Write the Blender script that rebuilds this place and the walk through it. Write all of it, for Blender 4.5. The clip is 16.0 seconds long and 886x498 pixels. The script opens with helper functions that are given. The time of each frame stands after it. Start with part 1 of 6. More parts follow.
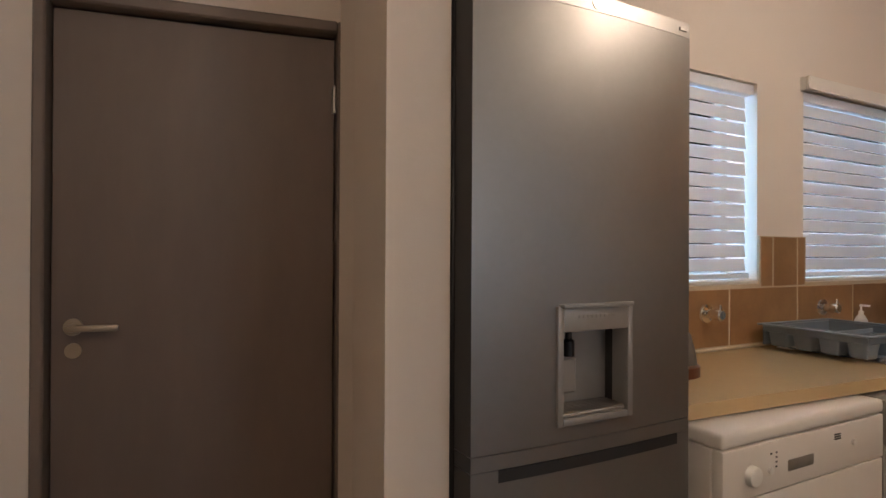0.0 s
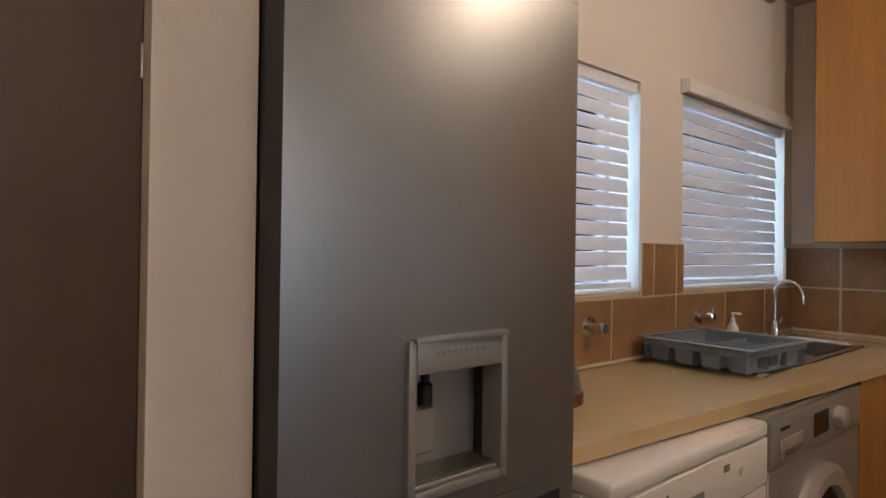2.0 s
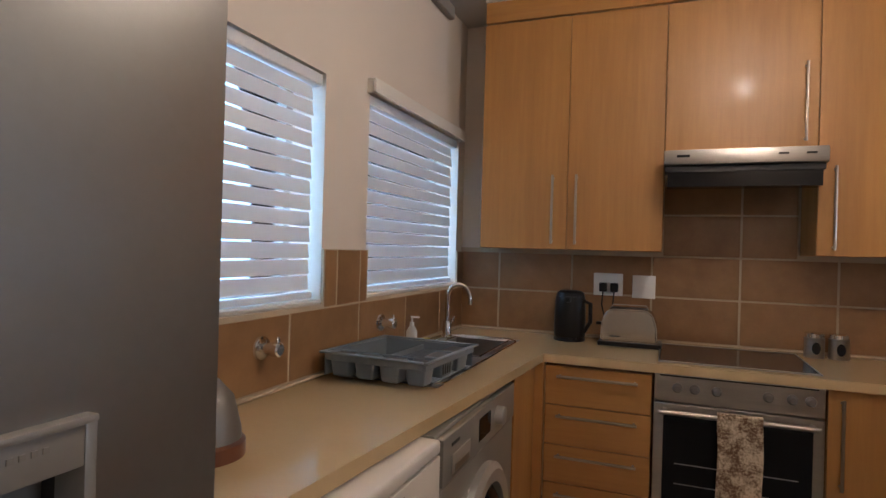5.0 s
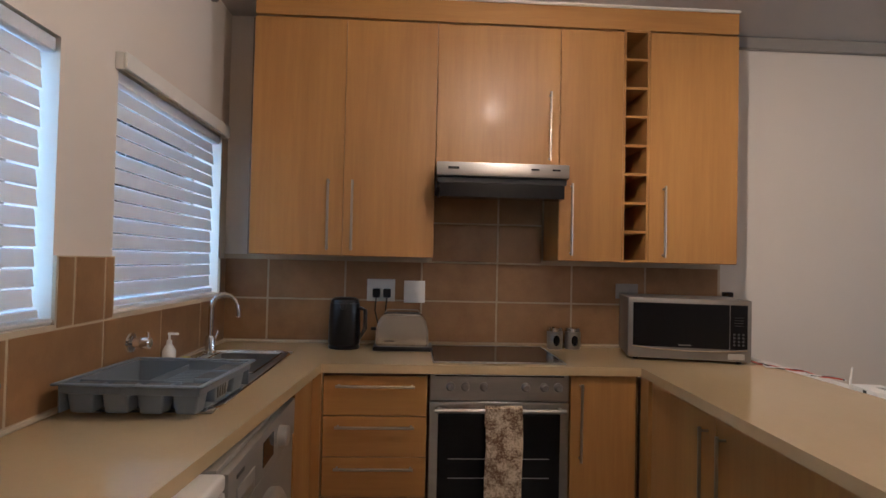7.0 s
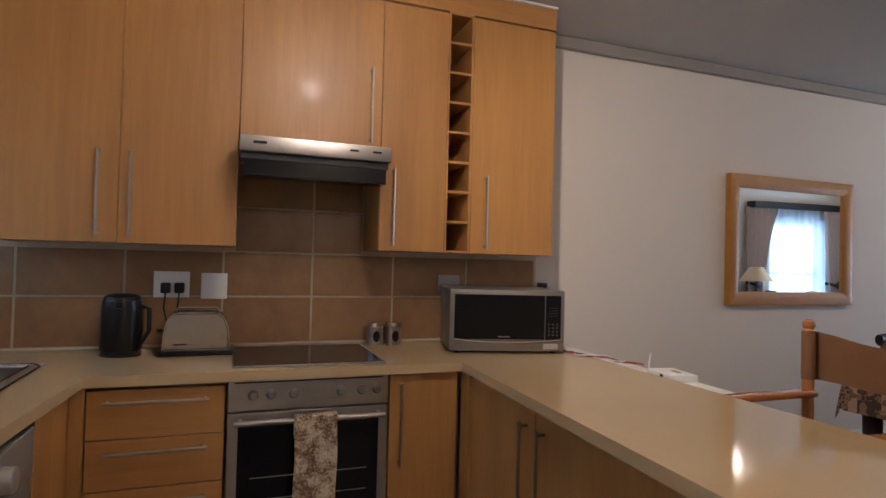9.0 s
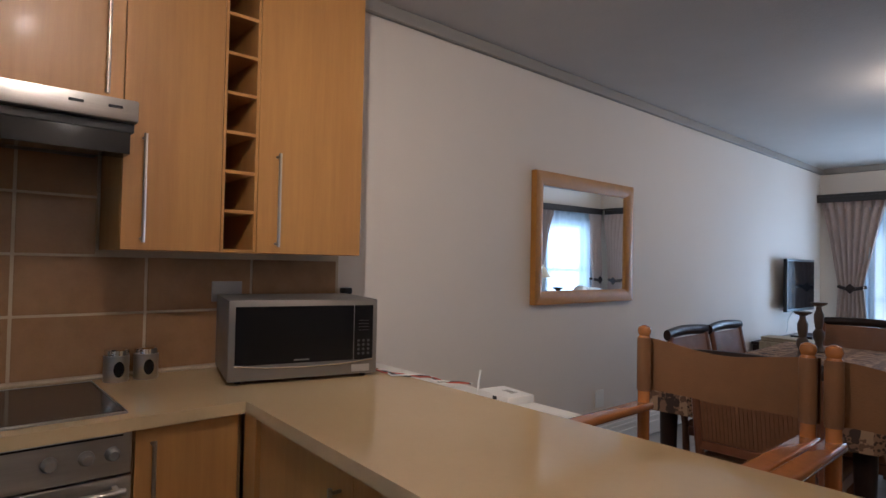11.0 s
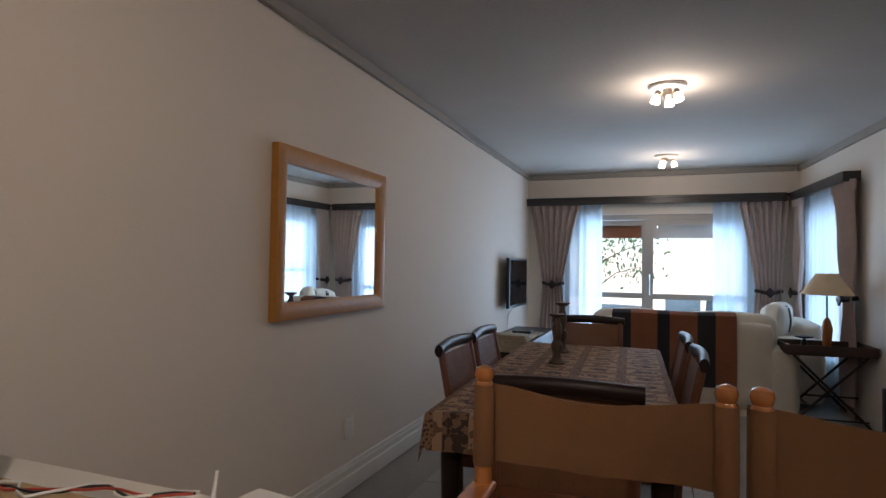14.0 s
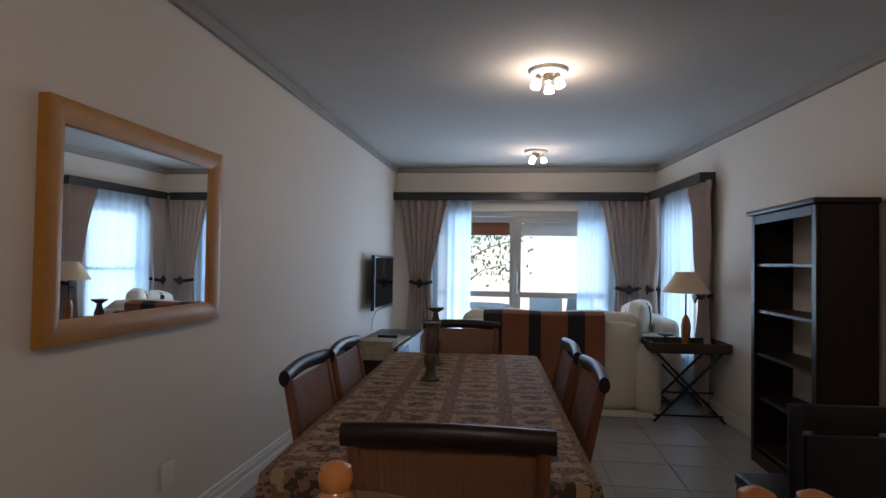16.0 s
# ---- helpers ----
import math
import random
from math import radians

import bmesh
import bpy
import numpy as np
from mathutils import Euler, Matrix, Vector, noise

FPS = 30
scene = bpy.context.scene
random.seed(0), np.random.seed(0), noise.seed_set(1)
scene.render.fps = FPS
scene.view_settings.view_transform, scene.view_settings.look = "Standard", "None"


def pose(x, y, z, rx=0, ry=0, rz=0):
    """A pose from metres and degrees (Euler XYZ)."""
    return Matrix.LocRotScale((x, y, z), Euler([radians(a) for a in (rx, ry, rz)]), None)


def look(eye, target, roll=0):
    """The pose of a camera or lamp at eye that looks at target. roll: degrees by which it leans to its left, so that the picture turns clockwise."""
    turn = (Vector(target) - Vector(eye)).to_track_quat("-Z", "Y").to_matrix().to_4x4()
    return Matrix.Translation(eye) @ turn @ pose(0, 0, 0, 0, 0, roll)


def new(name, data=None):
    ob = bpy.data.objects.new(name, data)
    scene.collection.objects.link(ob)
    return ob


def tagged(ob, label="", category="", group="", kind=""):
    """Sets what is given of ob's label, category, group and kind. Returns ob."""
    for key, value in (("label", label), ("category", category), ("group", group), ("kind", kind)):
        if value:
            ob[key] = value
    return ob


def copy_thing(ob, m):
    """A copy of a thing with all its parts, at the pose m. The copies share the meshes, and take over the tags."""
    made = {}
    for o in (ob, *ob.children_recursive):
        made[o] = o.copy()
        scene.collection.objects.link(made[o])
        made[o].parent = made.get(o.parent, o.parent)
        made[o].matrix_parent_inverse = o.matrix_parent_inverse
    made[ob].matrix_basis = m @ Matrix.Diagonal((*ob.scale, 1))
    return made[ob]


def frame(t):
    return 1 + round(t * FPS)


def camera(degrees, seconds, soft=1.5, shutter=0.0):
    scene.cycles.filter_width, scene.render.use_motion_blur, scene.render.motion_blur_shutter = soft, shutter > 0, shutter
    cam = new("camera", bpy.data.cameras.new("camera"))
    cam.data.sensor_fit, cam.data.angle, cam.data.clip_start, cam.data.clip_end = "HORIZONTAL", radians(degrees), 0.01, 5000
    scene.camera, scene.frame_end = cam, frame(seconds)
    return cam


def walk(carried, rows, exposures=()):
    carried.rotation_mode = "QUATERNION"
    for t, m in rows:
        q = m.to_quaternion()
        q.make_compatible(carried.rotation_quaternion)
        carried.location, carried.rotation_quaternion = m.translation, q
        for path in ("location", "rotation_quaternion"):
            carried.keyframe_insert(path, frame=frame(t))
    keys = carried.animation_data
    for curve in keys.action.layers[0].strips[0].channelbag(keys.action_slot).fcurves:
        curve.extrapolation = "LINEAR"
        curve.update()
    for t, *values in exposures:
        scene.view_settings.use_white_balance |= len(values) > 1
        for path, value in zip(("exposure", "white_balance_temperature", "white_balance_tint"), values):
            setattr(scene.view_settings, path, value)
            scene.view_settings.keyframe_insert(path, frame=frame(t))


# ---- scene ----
cam = camera(75.14, 16.0)
PATH = [
    (0, (-0.191, 0.666, 1.232), (0.754, 2.428, 1.241), 0.3),
    (0.5, (-0.091, 0.743, 1.244), (0.927, 2.464, 1.249), 0.6),
    (1, (-0.008, 0.785, 1.248), (1.079, 2.464, 1.254), 0.7),
    (1.5, (0.034, 0.817, 1.247), (1.187, 2.451, 1.255), 0.6),
    (2, (0.048, 0.876, 1.253), (1.311, 2.427, 1.265), 0.8),
    (2.5, (0.046, 0.926, 1.259), (1.447, 2.353, 1.27), 1.0),
    (3, (0.039, 0.953, 1.267), (1.599, 2.205, 1.28), 1.4),
    (3.5, (0.049, 0.959, 1.267), (1.741, 2.026, 1.286), 1.4),
    (3.7, (0.081, 0.933, 1.268), (1.77, 2.003, 1.287), 1.5),
    (5.8, (0.323, 1.034, 1.329), (2.291, 1.388, 1.345), 1.5),
    (6, (0.319, 1.049, 1.323), (2.3, 1.318, 1.35), 1.4),
    (6.5, (0.328, 1.066, 1.314), (2.326, 1.139, 1.353), 1.4),
    (7, (0.342, 1.099, 1.305), (2.339, 0.993, 1.351), 1.3),
    (7.5, (0.343, 1.097, 1.307), (2.326, 0.833, 1.349), 1.5),
    (8, (0.363, 1.127, 1.29), (2.315, 0.696, 1.343), 1.3),
    (8.5, (0.432, 1.092, 1.279), (2.347, 0.519, 1.33), 1.3),
    (8.7, (0.487, 1.061, 1.284), (2.389, 0.442, 1.328), 1.4),
    (10.8, (0.982, 0.857, 1.309), (2.538, -0.398, 1.355), 1.2),
    (11, (1.051, 0.827, 1.308), (2.556, -0.49, 1.353), 1.2),
    (11.5, (1.194, 0.737, 1.309), (2.589, -0.696, 1.363), 1.0),
    (12, (1.33, 0.672, 1.319), (2.613, -0.862, 1.369), 1.0),
    (12.5, (1.483, 0.616, 1.325), (2.648, -1.009, 1.377), 0.9),
    (13, (1.572, 0.571, 1.323), (2.585, -1.152, 1.376), 1.0),
    (13.5, (1.629, 0.439, 1.328), (2.475, -1.373, 1.381), 0.9),
    (14, (1.678, 0.288, 1.331), (2.386, -1.582, 1.385), 0.9),
    (14.5, (1.707, 0.193, 1.329), (2.302, -1.716, 1.38), 0.9),
    (15, (1.767, 0.053, 1.326), (2.254, -1.886, 1.378), 0.9),
    (15.5, (1.814, -0.095, 1.336), (2.18, -2.061, 1.387), 0.9),
    (16, (1.823, -0.245, 1.353), (2.077, -2.228, 1.401), 0.9),
]
walk(cam, [(t, look(eye, target, roll)) for t, eye, target, roll in PATH],
     [(0.0, 1.4, 6350, 17), (3.5, 1.27, 6200, 17), (6.0, 1.2, 5800, 16), (8.7, 1.24, 5700, 16), (11.0, 1.05, 5500, 16), (12.5, 0.72, 5700, 15), (14.0, 0.56, 5950, 15), (16.0, 0.40, 5850, 15)])

# ---- light: bright day outside, warm lamps inside ----
world = bpy.data.worlds.new("sky")
scene.world = world
world.use_nodes = True
wn = world.node_tree
sky = wn.nodes.new("ShaderNodeTexSky")
sky.sky_type, sky.sun_disc = "NISHITA", False
sky.sun_elevation, sky.sun_rotation = radians(52), radians(20)
wn.links.new(sky.outputs[0], wn.nodes["Background"].inputs[0])
wn.nodes["Background"].inputs[1].default_value = 0.15
sun = new("sun", bpy.data.lights.new("sun", "SUN"))
sun.data.energy, sun.data.angle, sun.data.color = 5.0, radians(0.6), (1.0, 0.95, 0.86)
sun.matrix_world = pose(0, -12, 8) @ Matrix.Rotation(radians(-20), 4, "Z") @ Matrix.Rotation(radians(-38), 4, "X")


def area(name, m, sx, sy, watts, colour):
    la = bpy.data.lights.new(name, "AREA")
    la.shape, la.size, la.size_y, la.energy, la.color = "RECTANGLE", sx, sy, watts, colour
    ob = new(name, la)
    ob.matrix_world = m
    return ob


def bulb(name, x, y, z, watts, colour, size=0.05):
    la = bpy.data.lights.new(name, "POINT")
    la.energy, la.color, la.shadow_soft_size = watts, colour, size
    ob = new(name, la)
    ob.location = (x, y, z)
    return ob


WARM = (1.0, 0.83, 0.64)
DAY = (0.55, 0.78, 1.0)
# daylight in the openings of the garden door, the side window and the kitchen windows
area("garden_door_light", pose(1.72, -7.63, 1.05, 90, 0, 0), 1.9, 1.85, 42, DAY)
area("side_window_light", pose(-0.06, -6.75, 1.22, 90, 0, -85), 0.85, 1.4, 10, DAY)
area("kitchen_window_light_1", pose(1.45, 2.24, 1.5, -90, 0, 0), 0.95, 0.75, 4.5, DAY)
area("kitchen_window_light_2", pose(2.78, 2.24, 1.5, -90, 0, 0), 0.95, 0.75, 4.5, DAY)
KITCHEN_LAMP = (1.73, 0.55, 2.39)
bulb("kitchen_lamp_light", *KITCHEN_LAMP, 12.0, WARM, 0.025)
# added fill spot beside the kitchen lamp, aimed to brighten the dining wall
head = bpy.data.lights.new("dining_wall_fill_spot", "SPOT")
head.energy, head.color, head.shadow_soft_size, head.spot_size, head.spot_blend = 26, WARM, 0.025, radians(88), 1.0
head = new("dining_wall_fill_spot", head)
head.matrix_world = look((KITCHEN_LAMP[0] + 0.05, KITCHEN_LAMP[1] - 0.06, 2.40), (3.38, -2.0, 0.85))
bulb("dining_lamp_light", 1.64, -3.88, 2.40, 6.0, WARM, 0.04)
bulb("lounge_lamp_light", 1.63, -6.50, 2.36, 4.5, WARM, 0.05)
# added fill light, out of view, to brighten the brown door and pier
bulb("passage_fill_light", -0.55, 0.1, 2.40, 6.3, WARM, 0.06)


# ---- materials ----
def mat(name, colour, rough=0.5, metal=0.0, var=0.0, scale=8.0, bump=0.0, bscale=60.0, stretch=(1, 1, 1), dark=None, emit=0.0, spec=0.5, coat=0.0, rand=0.0, sharp=0.0):
    """A principled material: colour mixed with a darker tone by two scales of noise, fine bump, random tone per piece."""
    m = bpy.data.materials.new(name)
    m.use_nodes = True
    nt = m.node_tree
    b = nt.nodes["Principled BSDF"]
    b.inputs["Roughness"].default_value = rough
    b.inputs["Metallic"].default_value = metal
    b.inputs["Specular IOR Level"].default_value = spec
    b.inputs["Coat Weight"].default_value = coat
    b.inputs["Coat Roughness"].default_value = 0.15
    c = (*colour, 1)
    b.inputs["Base Color"].default_value = c
    if emit:
        b.inputs["Emission Color"].default_value = c
        b.inputs["Emission Strength"].default_value = emit
    tc = nt.nodes.new("ShaderNodeTexCoord")
    mp = nt.nodes.new("ShaderNodeMapping")
    mp.inputs["Scale"].default_value = stretch
    nt.links.new(tc.outputs["Object"], mp.inputs[0])
    if var:
        d = dark or tuple(v * 0.55 for v in colour)
        n1 = nt.nodes.new("ShaderNodeTexNoise")
        n1.inputs["Scale"].default_value, n1.inputs["Detail"].default_value, n1.inputs["Roughness"].default_value = scale, 6, 0.62
        n2 = nt.nodes.new("ShaderNodeTexNoise")
        n2.inputs["Scale"].default_value, n2.inputs["Detail"].default_value = scale * 0.17, 3
        for n in (n1, n2):
            nt.links.new(mp.outputs[0], n.inputs[0])
        ad = nt.nodes.new("ShaderNodeMath")
        ad.operation = "ADD"
        nt.links.new(n1.outputs[0], ad.inputs[0])
        nt.links.new(n2.outputs[0], ad.inputs[1])
        src = ad.outputs[0]
        if rand:
            oi = nt.nodes.new("ShaderNodeObjectInfo")
            ma = nt.nodes.new("ShaderNodeMath")
            ma.operation = "MULTIPLY_ADD"
            nt.links.new(oi.outputs["Random"], ma.inputs[0])
            ma.inputs[1].default_value = rand
            nt.links.new(src, ma.inputs[2])
            src = ma.outputs[0]
        mr = nt.nodes.new("ShaderNodeMapRange")
        mr.inputs["From Min"].default_value, mr.inputs["From Max"].default_value = 0.72 + 0.28 * sharp, 1.28 - 0.28 * sharp + rand
        mr.inputs["To Max"].default_value = var
        nt.links.new(src, mr.inputs[0])
        mx = nt.nodes.new("ShaderNodeMix")
        mx.data_type = "RGBA"
        mx.inputs["A"].default_value, mx.inputs["B"].default_value = c, (*d, 1)
        nt.links.new(mr.outputs[0], mx.inputs["Factor"])
        nt.links.new(mx.outputs["Result"], b.inputs["Base Color"])
        rr = nt.nodes.new("ShaderNodeMapRange")
        rr.inputs["To Min"].default_value, rr.inputs["To Max"].default_value = max(0.02, rough * 0.85), min(1, rough * 1.2)
        nt.links.new(n2.outputs[0], rr.inputs[0])
        nt.links.new(rr.outputs[0], b.inputs["Roughness"])
    if bump:
        nb = nt.nodes.new("ShaderNodeTexNoise")
        nb.inputs["Scale"].default_value, nb.inputs["Detail"].default_value = bscale, 4
        nt.links.new(mp.outputs[0], nb.inputs[0])
        bp = nt.nodes.new("ShaderNodeBump")
        bp.inputs["Strength"].default_value, bp.inputs["Distance"].default_value = bump, 0.004
        nt.links.new(nb.outputs[0], bp.inputs["Height"])
        nt.links.new(bp.outputs[0], b.inputs["Normal"])
    return m


WALL = mat("cream_paint", (0.68, 0.60, 0.52), 0.75, var=0.12, scale=3, bump=0.12, bscale=90, dark=(0.56, 0.50, 0.42))
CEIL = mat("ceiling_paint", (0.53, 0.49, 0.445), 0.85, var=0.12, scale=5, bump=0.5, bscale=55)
CORNICE = mat("grey_cornice_paint", (0.30, 0.27, 0.24), 0.6, var=0.15, scale=12)
SKIRT = mat("white_skirting_paint", (0.72, 0.69, 0.63), 0.45, var=0.1, scale=10)
FLOOR = mat("floor_tile", (0.30, 0.285, 0.26), 0.35, var=0.25, scale=7, bump=0.06, bscale=20, rand=0.1)
GROUT = mat("floor_grout", (0.27, 0.253, 0.23), 0.5, var=0.2, scale=30)
TILE = mat("tan_wall_tile", (0.36, 0.20, 0.088), 0.33, var=0.95, scale=7, bump=0.12, bscale=35, dark=(0.17, 0.085, 0.035), rand=0.2)
TGROUT = mat("pale_tile_grout", (0.50, 0.40, 0.28), 0.9, var=0.2, scale=30)
BEECH = mat("beech_veneer_upright", (0.45, 0.222, 0.060), 0.42, var=0.7, scale=11, bump=0.04, bscale=40, stretch=(4.5, 4.5, 0.3), dark=(0.335, 0.15, 0.043), coat=0.06)
BEECH_H = mat("beech_veneer_lengthwise", (0.45, 0.222, 0.060), 0.42, var=0.7, scale=11, bump=0.04, bscale=40, stretch=(4.5, 0.3, 4.5), dark=(0.335, 0.15, 0.043), coat=0.06)
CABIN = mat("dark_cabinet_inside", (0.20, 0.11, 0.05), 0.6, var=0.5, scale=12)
WORKTOP = mat("beige_worktop_laminate", (0.52, 0.375, 0.20), 0.08, var=0.2, scale=40, bump=0.008, bscale=200, dark=(0.45, 0.31, 0.15))
STEEL = mat("brushed_steel", (0.47, 0.44, 0.405), 0.33, 1.0, var=0.3, scale=18, bump=0.03, bscale=60, stretch=(1, 1, 14))
FRIDGE = mat("silver_fridge_enamel", (0.28, 0.267, 0.252), 0.36, 0.85, var=0.12, scale=60, bump=0.03, bscale=300)
FRIDGE_D = mat("dark_grey_side_and_recess_shade", (0.016, 0.015, 0.015), 0.5, var=0.3, scale=20)
SILVER = mat("silver_plastic", (0.50, 0.48, 0.45), 0.36, 0.55, var=0.12, scale=40)
POLISHED = mat("polished_toaster_steel", (0.62, 0.59, 0.54), 0.24, 1.0, var=0.15, scale=14, stretch=(1, 8, 1))
CHROME = mat("chrome", (0.78, 0.77, 0.75), 0.1, 1.0)
SATIN = mat("satin_nickel", (0.42, 0.36, 0.29), 0.33, 1.0, var=0.1, scale=30)
SILVERD = mat("dull_silver_casing", (0.23, 0.21, 0.19), 0.4, 0.6, var=0.15, scale=30)
DISPENSER = mat("grey_dispenser_plastic", (0.33, 0.315, 0.295), 0.38, 0.5, var=0.15, scale=30)
DIM = mat("dim_grey_print_and_shade", (0.05, 0.047, 0.045), 0.5)
BLACK = mat("black_plastic", (0.009, 0.009, 0.010), 0.3, var=0.3, scale=30, spec=0.35)
GLASSBLK = mat("black_glass", (0.006, 0.006, 0.007), 0.07, spec=0.22)
HOBGLASS = mat("dark_ceramic_glass", (0.035, 0.028, 0.022), 0.12, var=0.2, scale=20)
WHITE = mat("white_enamel", (0.74, 0.70, 0.65), 0.35, var=0.08, scale=20)
WHITEP = mat("white_plastic", (0.78, 0.76, 0.72), 0.4, var=0.06, scale=30)
GREYP = mat("grey_rack_plastic", (0.17, 0.20, 0.23), 0.42, var=0.15, scale=20)
WASHER = mat("silver_washer_enamel", (0.31, 0.295, 0.27), 0.38, 0.4, var=0.1, scale=30)
DOORPAINT = mat("brown_grey_door_paint", (0.172, 0.125, 0.098), 0.5, var=0.35, scale=14, stretch=(1, 1, 0.25), bump=0.05, bscale=50)
FRAMEPAINT = mat("brown_grey_frame_paint", (0.20, 0.155, 0.125), 0.5, var=0.2, scale=14)
ALU = mat("bronze_aluminium", (0.36, 0.33, 0.30), 0.4, 0.3, var=0.1, scale=20)
GOLD = mat("gilt_pine_frame", (0.43, 0.185, 0.022), 0.42, 0.05, var=0.5, scale=14, stretch=(1, 4, 4), dark=(0.27, 0.12, 0.025), bump=0.04)
MIRROR = mat("mirror_glass", (0.9, 0.92, 0.92), 0.0, 1.0)
DARKWOOD = mat("dark_stained_wood", (0.022, 0.010, 0.007), 0.4, var=0.6, scale=14, stretch=(4, 4, 0.5), dark=(0.010, 0.005, 0.004), bump=0.05, spec=0.3)
REDWOOD = mat("red_brown_wood", (0.17, 0.060, 0.026), 0.34, var=0.6, scale=14, stretch=(4, 4, 0.5), dark=(0.09, 0.03, 0.013), bump=0.05, coat=0.2)
ORANGEWOOD = mat("varnished_orange_wood", (0.40, 0.145, 0.035), 0.25, var=0.55, scale=12, stretch=(3, 3, 0.6), dark=(0.24, 0.075, 0.018), coat=0.4)
CANE = mat("woven_cane", (0.20, 0.085, 0.035), 0.6, var=0.5, scale=60)
CANVAS = mat("tan_canvas", (0.20, 0.09, 0.030), 0.85, var=0.5, scale=14, bump=0.3, bscale=240, dark=(0.12, 0.055, 0.023))
CURTAIN = mat("taupe_curtain", (0.46, 0.36, 0.315), 0.85, var=0.25, scale=10, bump=0.2, bscale=200)
PELMET = mat("dark_pelmet_wood", (0.022, 0.016, 0.013), 0.35, var=0.4, scale=16, stretch=(0.5, 4, 4))
SOFA = mat("cream_slipcover", (0.68, 0.62, 0.52), 0.9, var=0.15, scale=6, bump=0.3, bscale=120)
THROW = mat("rust_throw", (0.24, 0.085, 0.04), 0.95, var=0.3, scale=40, bump=0.4, bscale=160)
THROWB = mat("black_throw_band", (0.018, 0.016, 0.018), 0.95, var=0.3, scale=40, bump=0.4, bscale=160)
SHADE = mat("linen_lampshade", (0.74, 0.58, 0.38), 0.8, var=0.15, scale=30)
WICKER = mat("dark_wicker", (0.06, 0.03, 0.018), 0.55, var=0.6, scale=60, bump=0.6, bscale=90)
CREAMCLOTH = mat("cream_woven_runner", (0.40, 0.33, 0.23), 0.9, var=0.8, scale=30, stretch=(1, 6, 1), dark=(0.20, 0.15, 0.09))
CLAY = mat("carved_candlestick", (0.09, 0.055, 0.035), 0.5, var=0.7, scale=40, bump=0.5, bscale=60)
TOWEL = mat("printed_towel", (0.66, 0.53, 0.37), 0.95, var=1.0, scale=110, bump=0.8, bscale=45, dark=(0.15, 0.08, 0.04), sharp=0.45)
CLEAR = mat("clear_plastic_soap", (0.72, 0.70, 0.66), 0.2, var=0.05)
REDW = mat("red_wire", (0.42, 0.05, 0.02), 0.5)
LAMPGLASS = mat("lit_lamp_glass", (1.0, 0.80, 0.55), 0.4, emit=9.0)
SKYGLOW = mat("bright_hazy_sky", (0.30, 0.68, 1.0), 1.0, emit=1.9)
PATIO = mat("sunlit_paving", (0.55, 0.50, 0.43), 0.8, var=0.3, scale=4)
YARDWALL = mat("cream_garden_wall", (0.72, 0.66, 0.55), 0.85, var=0.15, scale=2)
BARK = mat("tree_bark", (0.12, 0.09, 0.06), 0.9, var=0.5, scale=20)
BRICKRED = mat("terracotta_roof", (0.33, 0.13, 0.07), 0.8, var=0.4, scale=12)
GARDENBLUE = mat("blue_grey_garden_mesh", (0.06, 0.11, 0.15), 0.6, var=0.3, scale=20)


def glass_mat():
    m = bpy.data.materials.new("window_glass")
    m.use_nodes = True
    nt = m.node_tree
    nt.nodes.remove(nt.nodes["Principled BSDF"])
    out = nt.nodes["Material Output"]
    tr, gl, mx = (nt.nodes.new("ShaderNode" + k) for k in ("BsdfTransparent", "BsdfGlossy", "MixShader"))
    gl.inputs["Roughness"].default_value = 0.02
    lw = nt.nodes.new("ShaderNodeFresnel")
    lw.inputs[0].default_value = 1.3
    nt.links.new(lw.outputs[0], mx.inputs[0])
    nt.links.new(tr.outputs[0], mx.inputs[1])
    nt.links.new(gl.outputs[0], mx.inputs[2])
    nt.links.new(mx.outputs[0], out.inputs[0])
    return m


def blind_mat():
    """Thin white slats that let a little daylight through."""
    m = mat("white_blind_slat", (0.78, 0.78, 0.80), 0.5, var=0.06, scale=20)
    nt = m.node_tree
    tl, mx = nt.nodes.new("ShaderNodeBsdfTranslucent"), nt.nodes.new("ShaderNodeMixShader")
    tl.inputs[0].default_value = (0.80, 0.84, 0.90, 1)
    mx.inputs[0].default_value = 0.08
    nt.links.new(nt.nodes["Principled BSDF"].outputs[0], mx.inputs[1])
    nt.links.new(tl.outputs[0], mx.inputs[2])
    nt.links.new(mx.outputs[0], nt.nodes["Material Output"].inputs[0])
    return m


def leaf_mat():
    m = bpy.data.materials.new("thin_sunlit_leaf")
    m.use_nodes = True
    nt = m.node_tree
    nt.nodes.remove(nt.nodes["Principled BSDF"])
    tl, df, mx = (nt.nodes.new("ShaderNode" + k) for k in ("BsdfTranslucent", "BsdfDiffuse", "MixShader"))
    rnd, ramp = nt.nodes.new("ShaderNodeNewGeometry"), nt.nodes.new("ShaderNodeValToRGB")
    ramp.color_ramp.elements[0].color, ramp.color_ramp.elements[1].color = (0.08, 0.14, 0.09, 1), (0.16, 0.25, 0.14, 1)
    nt.links.new(rnd.outputs["Random Per Island"], ramp.inputs[0])
    for b in (tl, df):
        nt.links.new(ramp.outputs[0], b.inputs[0])
    mx.inputs[0].default_value = 0.5
    nt.links.new(tl.outputs[0], mx.inputs[1])
    nt.links.new(df.outputs[0], mx.inputs[2])
    nt.links.new(mx.outputs[0], nt.nodes["Material Output"].inputs[0])
    return m


